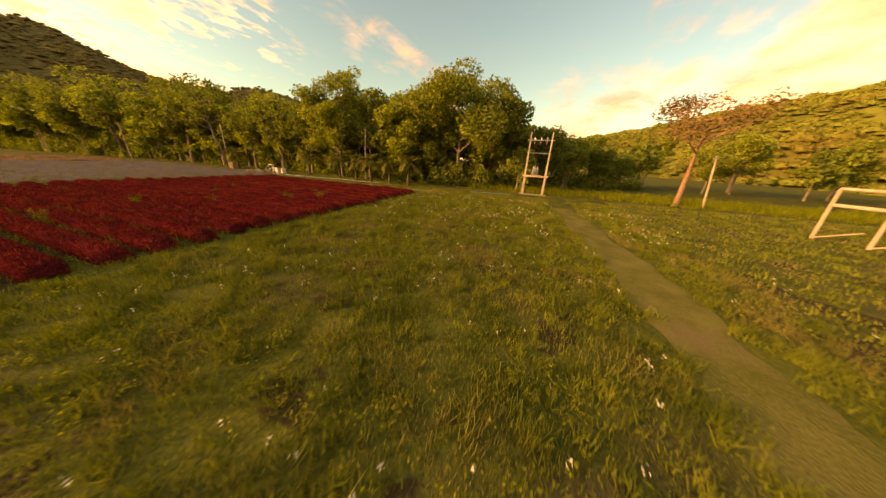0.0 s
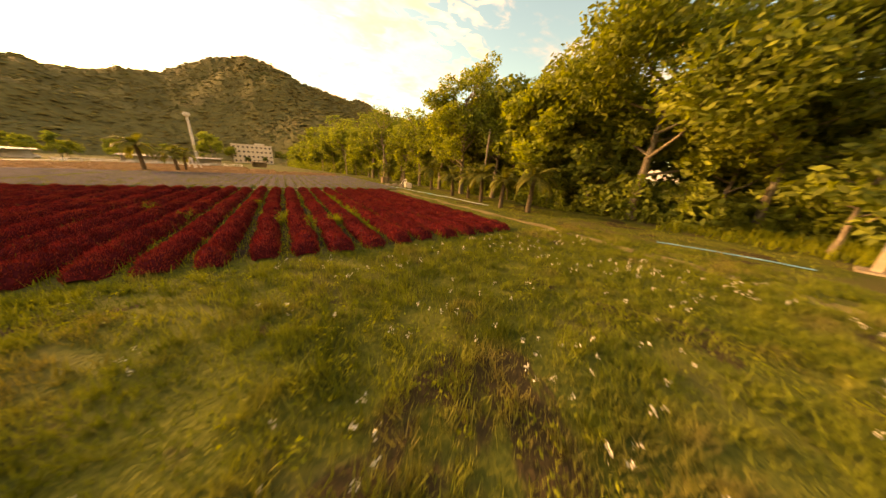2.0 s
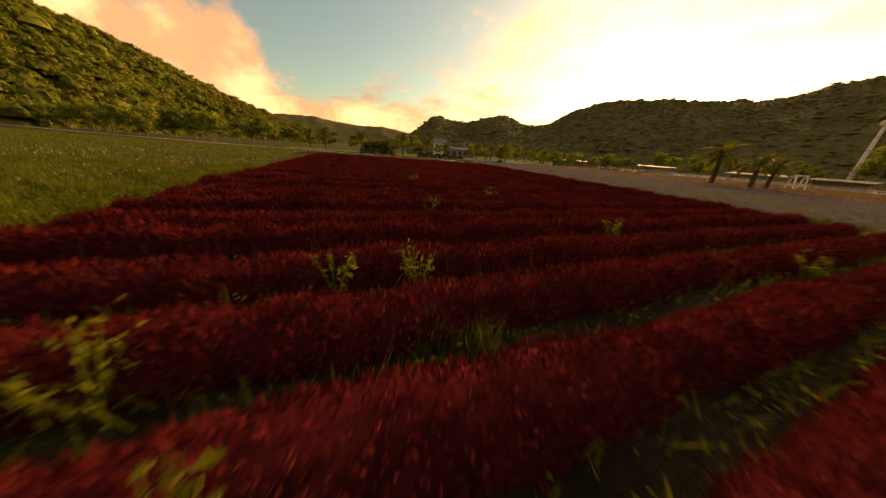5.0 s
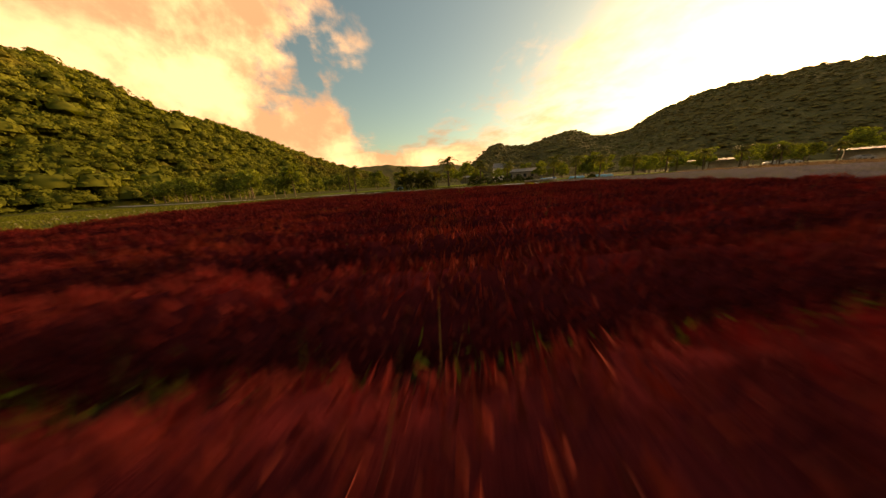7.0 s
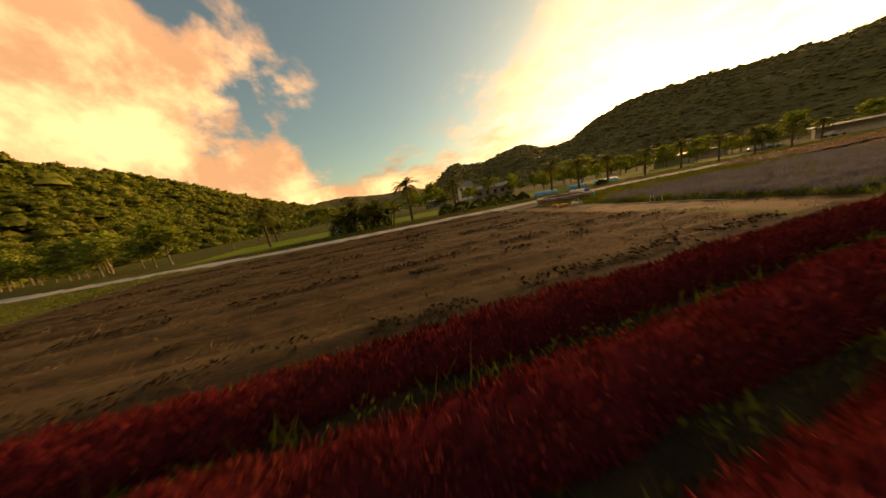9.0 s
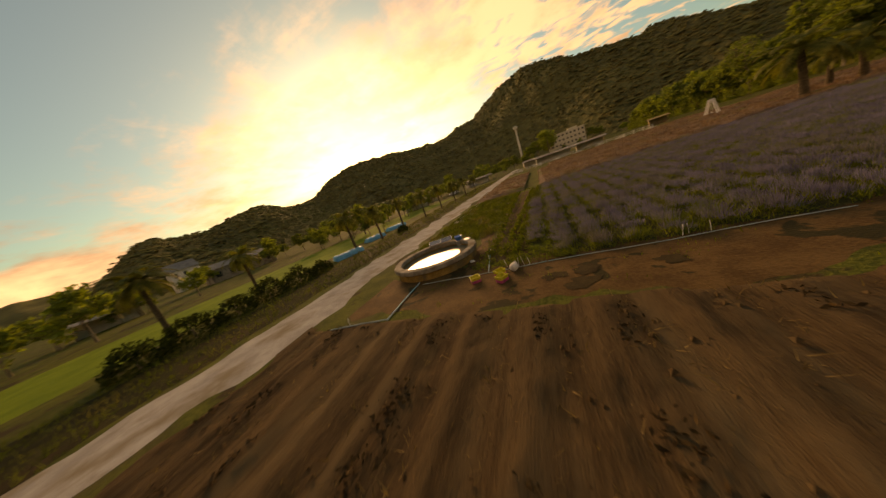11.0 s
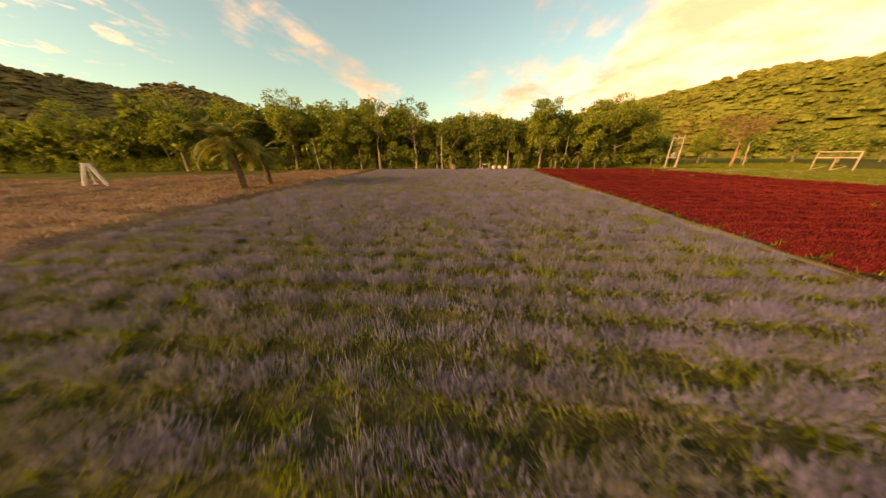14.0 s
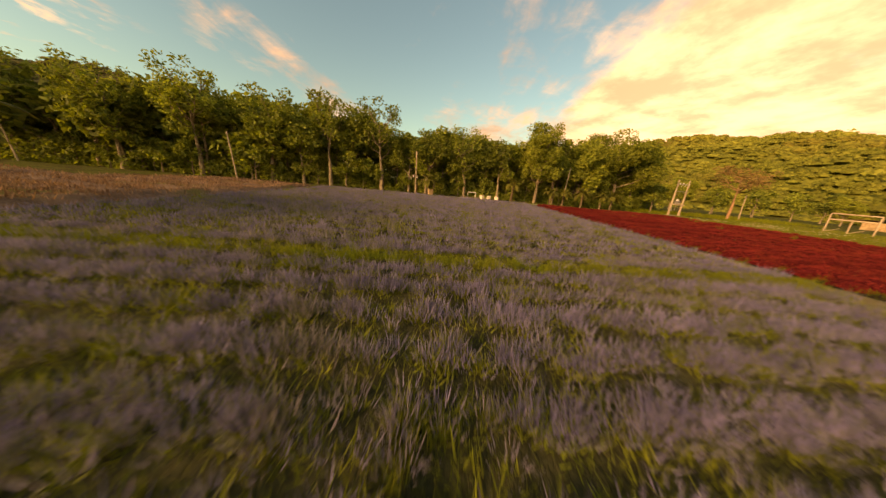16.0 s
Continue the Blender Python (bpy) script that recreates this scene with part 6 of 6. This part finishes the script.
def bench_table(x, y, turn):
    root = thing("picnic_table", pose(x, y, 0, 0, 0, turn), "white timber picnic table on the grass", "table", "picnic tables")
    part("tabletop", Shape().box((0, 0, 0.78), (2.2, 0.9, 0.1)), "white", root)
    for s in (-1, 1):
        part("bench", Shape().box((0, s * 0.95, 0.45), (2.2, 0.35, 0.08)), "white", root)
        part("leg", Shape().box((s * 0.85, 0, 0.38), (0.12, 1.9, 0.12)).box((s * 0.85, 0.35, 0.4), (0.12, 0.12, 0.8)).box((s * 0.85, -0.35, 0.4), (0.12, 0.12, 0.8)), "white", root)


for k in range(7):
    bench_table(-74 + 7 * k, 128 + (k % 3) * 2.2, 17 * k)


def car(x, y, turn, label, paint="car"):
    root = thing("car", pose(x, y, 0, 0, 0, turn), label, "car", "parked cars")
    prof = [(-2.1, 0.35), (-2.15, 0.8), (-1.5, 0.95), (-0.9, 1.42), (0.7, 1.45), (1.4, 0.98), (2.1, 0.85), (2.15, 0.35)]
    v = [(px, s * (0.85 if pz < 1 else 0.68), pz) for s in (-1, 1) for px, pz in prof]
    n = len(prof)
    f = [(k, (k + 1) % n, n + (k + 1) % n, n + k) for k in range(n)] + [tuple(range(n)), tuple(range(2 * n - 1, n - 1, -1))]
    part("body", Shape().add(v, f), paint, root)
    for s in (-1, 1):
        part("side_window", Shape().box((-0.1, s * 0.765, 1.18), (1.7, 0.05, 0.32)), "glass", root)
        for e in (-1, 1):
            w = part("wheel", Shape().tube([(e * 1.3, s * 0.72, 0.33), (e * 1.3, s * 0.9, 0.33)], 0.33, 16), "tyre", root)
            part("rim", Shape().tube([(e * 1.3, s * 0.88, 0.33), (e * 1.3, s * 0.915, 0.33)], 0.18, 12), "steel", w)


car(-102, 123, 80, "silver car parked beyond the road")
car(-104, 133, 75, "white car parked beyond the road", "white")
car(-98, 147, 70, "silver car parked beyond the road")
car(-94, 159, 65, "white car parked beyond the road", "white")


def tarp_wall(x, y, turn, length, label):
    """A low trough draped with blue sheet."""
    root = thing("tarpaulin", pose(x, y, 0, 0, 0, turn), label, "tarpaulin", "blue tarpaulins")
    n = 24
    v, f = [], []
    for k in range(n + 1):
        xx = -length / 2 + length * k / n
        for j, (yy, zz) in enumerate(((-1.0, 0.0), (-0.8, 0.4), (-0.3, 0.62), (0.3, 0.6), (0.8, 0.36), (1.0, 0.0))):
            v.append((xx, yy + 0.06 * math.sin(k * 1.9 + j), zz * (1 + 0.12 * math.sin(k * 1.1 + j * 2)) if zz else 0))
    f = [(k * 6 + j, (k + 1) * 6 + j, (k + 1) * 6 + j + 1, k * 6 + j + 1) for k in range(n) for j in range(5)] + [(0, 1, 2, 3, 4, 5), tuple(n * 6 + j for j in (5, 4, 3, 2, 1, 0))]
    part("sheet", Shape().add(v, f), "tarp", root, smooth=True)


tarp_wall(-91.0, 45.2, 60, 3.6, "low heap under a bright blue tarpaulin")
tarp_wall(-93.3, 54.0, 75, 3.2, "low heap under a bright blue tarpaulin")
tarp_wall(-93.8, 61.5, 75, 4.0, "low heap under a bright blue tarpaulin")
tarp_wall(-98.2, 9.4, 85, 3.0, "low heap under a bright blue tarpaulin")


def bush(x, y, r, h, seed, label):
    rng = np.random.default_rng(seed)
    n = int(700 * r)
    root = thing("bush", pose(x, y, 0), label, "bush", "roadside bushes")
    w = rng.normal(size=(n, 3))
    w /= np.linalg.norm(w, axis=1)[:, None]
    w[:, 2] = np.abs(w[:, 2])
    lump = 1 + 0.14 * np.sin(w[:, 0] * 5 + seed) * np.cos(w[:, 1] * 4)
    p = w * (lump * rng.uniform(0.75, 1.02, n))[:, None] * [r, r, h]
    v, f = leaf_quads(p, rng.uniform(0.08, 0.18, n), rng)
    ob_of("foliage", v, f, "bush", root)
    part("stem", Shape().tube([(0, 0, -0.05), (0.05, 0, h * 0.7)], [0.09, 0.03], 6, False), "bark", root)


for k, (x, y, r, h) in enumerate(((-92.3, 19.5, 1.5, 1.6), (-92.6, 22.3, 1.6, 1.7), (-92.4, 25.0, 1.4, 1.6), (-92.7, 27.8, 1.6, 1.8), (-92.2, 30.6, 1.5, 1.7), (-91.8, 33.0, 1.1, 1.2), (-89.5, 47.0, 0.9, 0.9), (-92.4, 8.8, 1.7, 2.0), (-93.6, 5.6, 1.9, 2.3), (-95.5, 2.5, 1.9, 2.2))):
    bush(x + 1.8, y + 7, r, h, 600 + k, "rounded dark green bush on the bank")


def rubble_heap():
    rng = np.random.default_rng(44)
    for k in range(26):
        x, y = 6.8 + rng.normal(0, 0.9), 35.6 + rng.normal(0, 2.4)
        s = rng.uniform(0.18, 0.5)
        root = thing("rubble", pose(x, y, 0, rng.uniform(-15, 15), rng.uniform(-15, 15), rng.uniform(0, 180)), "broken block of pale rubble by the trees", "rubble", "rubble blocks")
        part("block", Shape().box((0, 0, s * 0.4), (s * 1.6, s, s * 0.8), cut=0.2), "stone", root)
    fr = thing("bed_frame", pose(8.7, 36.8, 0, 0, 0, 80), "white metal frame standing by the rubble", "frame")
    for s in (-1, 1):
        part("post", Shape().tube([(s * 0.9, 0, 0), (s * 0.9, 0, 1.3)], 0.05, 8), "white", fr)
        part("stay", Shape().tube([(s * 0.9, 0, 1.25), (s * 0.9, 1.0, 0)], 0.04, 8), "white", fr)
    part("bar", Shape().tube([(-0.9, 0, 1.3), (0.9, 0, 1.3)], 0.05, 8), "white", fr)
    bx = thing("bin", pose(7.3, 45.9, 0, 0, 0, 12), "large faded green bin under a palm", "bin")
    part("body", Shape().box((0, 0, 0.6), (1.1, 0.9, 1.2)), "wood", bx)
    part("lid", Shape().box((0, 0, 1.24), (1.2, 1.0, 0.08)), "wood", bx)
    for k, (dx, dy) in enumerate(((7.4, 33.2), (7.9, 34.6), (7.2, 31.5))):
        cb = thing("crate_stack", pose(dx, dy, 0, 0, 0, 30 * k), "pale box standing among the rubble", "box", "pale boxes")
        part("box", Shape().box((0, 0, 0.45), (0.8, 0.7, 0.9)), "cream", cb)


rubble_heap()


def weed_plant(x, y, h, seed, label="leafy green weed standing between the rows"):
    rng = np.random.default_rng(seed)
    root = thing("weed_plant", pose(x, y, 0), label, "weed", "tall weeds")
    st, vv = Shape(), []
    for k in range(9):
        a = rng.uniform(0, 6.28)
        end = Vector((math.cos(a) * h * 0.35, math.sin(a) * h * 0.35, h * rng.uniform(0.7, 1.05)))
        st.tube([(0, 0, 0), end * 0.5 + Vector((0, 0, 0.05)), end], [0.012, 0.008, 0.004], 4, False)
        for j in range(14):
            p = end * rng.uniform(0.3, 1.0)
            vv.append(tuple(p + Vector(rng.normal(0, 0.05, 3))))
    part("stem", st, "weed", root)
    v, f = leaf_quads(np.array(vv), rng.uniform(0.025, 0.06, len(vv)), rng)
    tagged(ob_of("foliage", v, f, "weed", root), kind="stuff")


for k, (x, y, h) in enumerate(((-12.6, 5.6, 0.85), (-12.5, 6.8, 0.85), (-11.2, 4.0, 0.85), (-10.0, 5.0, 0.8), (-8.25, 4.3, 0.5), (-8.3, 6.1, 0.5), (-17.0, 8.3, 0.8), (-19.4, 12.0, 0.8), (-23.7, 9.2, 0.8), (-46.0, 16.4, 0.62), (-14.0, 13.0, 0.7), (-11.1, 15.5, 0.7), (-40.5, 11.1, 0.6))):
    weed_plant(x, y, h, 700 + k)


def seedlings():
    """Young plants in two lines beside the lavender."""
    rng = np.random.default_rng(45)
    kinds = []
    for k in range(4):
        root = thing("seedling", pose(0, 0, 0), "young green seedling in the planting line", "seedling", "seedlings")
        n = 40
        a, r = rng.uniform(0, 6.28, n), rng.uniform(0.02, 0.17, n)
        v, f = leaf_quads(np.c_[np.cos(a) * r, np.sin(a) * r, 0.05 + rng.uniform(0.3, 1, n) * 0.2 * (1 - (r / 0.22) ** 2)], rng.uniform(0.04, 0.075, n), rng, 0.6)
        ob_of("leaf", v, f, "weed", root)
        part("stem", Shape().tube([(0, 0, -0.02), (0.02, 0.01, 0.24)], [0.012, 0.006], 5, False), "weed", root)
        kinds.append(root)
    first = True
    for x0 in (-72.05, -71.35, -70.8):
        for k in range(58):
            x, y = x0 + 1.8 + 0.02 * k * (x0 > -71.6) + rng.normal(0, 0.07), 33.4 + 0.43 * k + rng.normal(0, 0.08)
            kind = kinds[int(rng.integers(4))]
            ob = copy_thing(kind, pose(x, y, 0, 0, 0, rng.uniform(0, 360)))
            s = rng.uniform(0.8, 1.7)
            ob.scale = (s, s, s)
    for k, kind in enumerate(kinds):
        kind.matrix_world = pose(-69.5 + 0.3 * k, 59.0 + 0.1 * k, 0)


seedlings()
strip("planting_strip", [(-69.5, 33.0), (-69.5, 45), (-68.9, 58)], 2.6, 0.017, "soil", "narrow strip of bare soil with planting lines", "soil strip", 0.2, seed=25)
scatter_grass("weeds", 4000, -71.1, -67.6, 32.1, 58, 0.05, 0.22, 0.025, 0.05, 46, "green weeds between the planting lines", "weed", keep=lambda x, y: np.abs((x + 70.1 - 0.02 * (y - 33)) % 0.9 - 0.45) > 0.16)


def corner_weeds():
    """Leafy clumps that crowd the corner between the seedlings and the lavender."""
    rng = np.random.default_rng(47)
    n = 520
    c = np.c_[rng.uniform(-70.8, -66.6, n), 32.15 + np.abs(rng.normal(0, 3.4, n))]
    c = c[(c[:, 0] < -67.4) | (c[:, 1] < 32.7)]
    c = c[rng.uniform(-1, 1, len(c)) < smooth_noise(c[:, 0], c[:, 1], 1.6, 48) + 0.4 * (c[:, 0] > -68.8) + 0.2]
    i = np.repeat(np.arange(len(c)), 26)
    p = np.c_[c[i] + rng.normal(0, 0.085, (len(i), 2)), np.abs(rng.normal(0.10, 0.07, len(i))) + 0.02]
    v, f = leaf_quads(p, rng.uniform(0.02, 0.05, len(i)), rng, 0.5)
    tagged(ob_of("corner_weeds", v, f, "lav_leaf"), "leafy weeds crowding the corner of the plot", "weeds", kind="stuff")


corner_weeds()
strip("clay_path", [(-71.2, 31.6), (-71.05, 34.5), (-71.1, 37.5), (-71.5, 39)], 0.9, 0.019, "soil_wet", "bare brown clay between the tank and the seedlings", "bare ground", 0.15, seed=28)


def stake(x, y, lean, label, material="wood"):
    root = thing("stake", pose(x, y, 0, lean[0], lean[1], 0), label, "stake", "planting stakes")
    part("stick", Shape().tube([(0, 0, -0.04), (0.005, 0, 0.2), (0, 0.004, 0.40)], [0.014, 0.013, 0.010], 6), material, root)


for k in range(14):
    stake(-70.5 + 0.95 * (k % 3) + 0.1 * math.sin(3 * k), 33.2 + 0.62 * k + 0.15 * math.cos(5 * k), (8 * math.sin(2 * k), 9 * math.cos(3 * k)), "thin yellow wooden stake in the planting line")
for x, y in ((-68.6, 32.1), (-68.35, 32.0), (-69.3, 32.15), (-63.3, 32.3), (-62.8, 32.2)):
    stake(x, y, (10, -8), "thin white plastic stake beside the pipe", "white")


def puddle(x, y, r, seed):
    rng = np.random.default_rng(seed)
    n = 36
    a = np.arange(n) * 2 * np.pi / n
    rr = r * (1 + 0.35 * smooth_noise(np.cos(a), np.sin(a), 1.3, seed) + 0.12 * smooth_noise(np.cos(a), np.sin(a), 0.5, seed + 1))
    v = np.r_[[(x, y, 0.034)], np.c_[x + rr * np.cos(a), y + 0.8 * rr * np.sin(a), np.full(n, 0.030)]]
    tagged(ob_of("wet_patch", v, [(0, 1 + k, 1 + (k + 1) % n) for k in range(n)], "wet"), "dark wet patch on the clay", "wet ground", kind="structure")


for k, (x, y, r) in enumerate(((-73.5, 25.75, 0.36), (-69.3, 23.6, 0.36), (-68.3, 23.75, 0.4), (-68.6, 22.9, 0.42), (-72.2, 23.45, 0.18), (-66.2, 23.6, 0.36))):
    puddle(x + 1.8, y + 7, r, 860 + k)
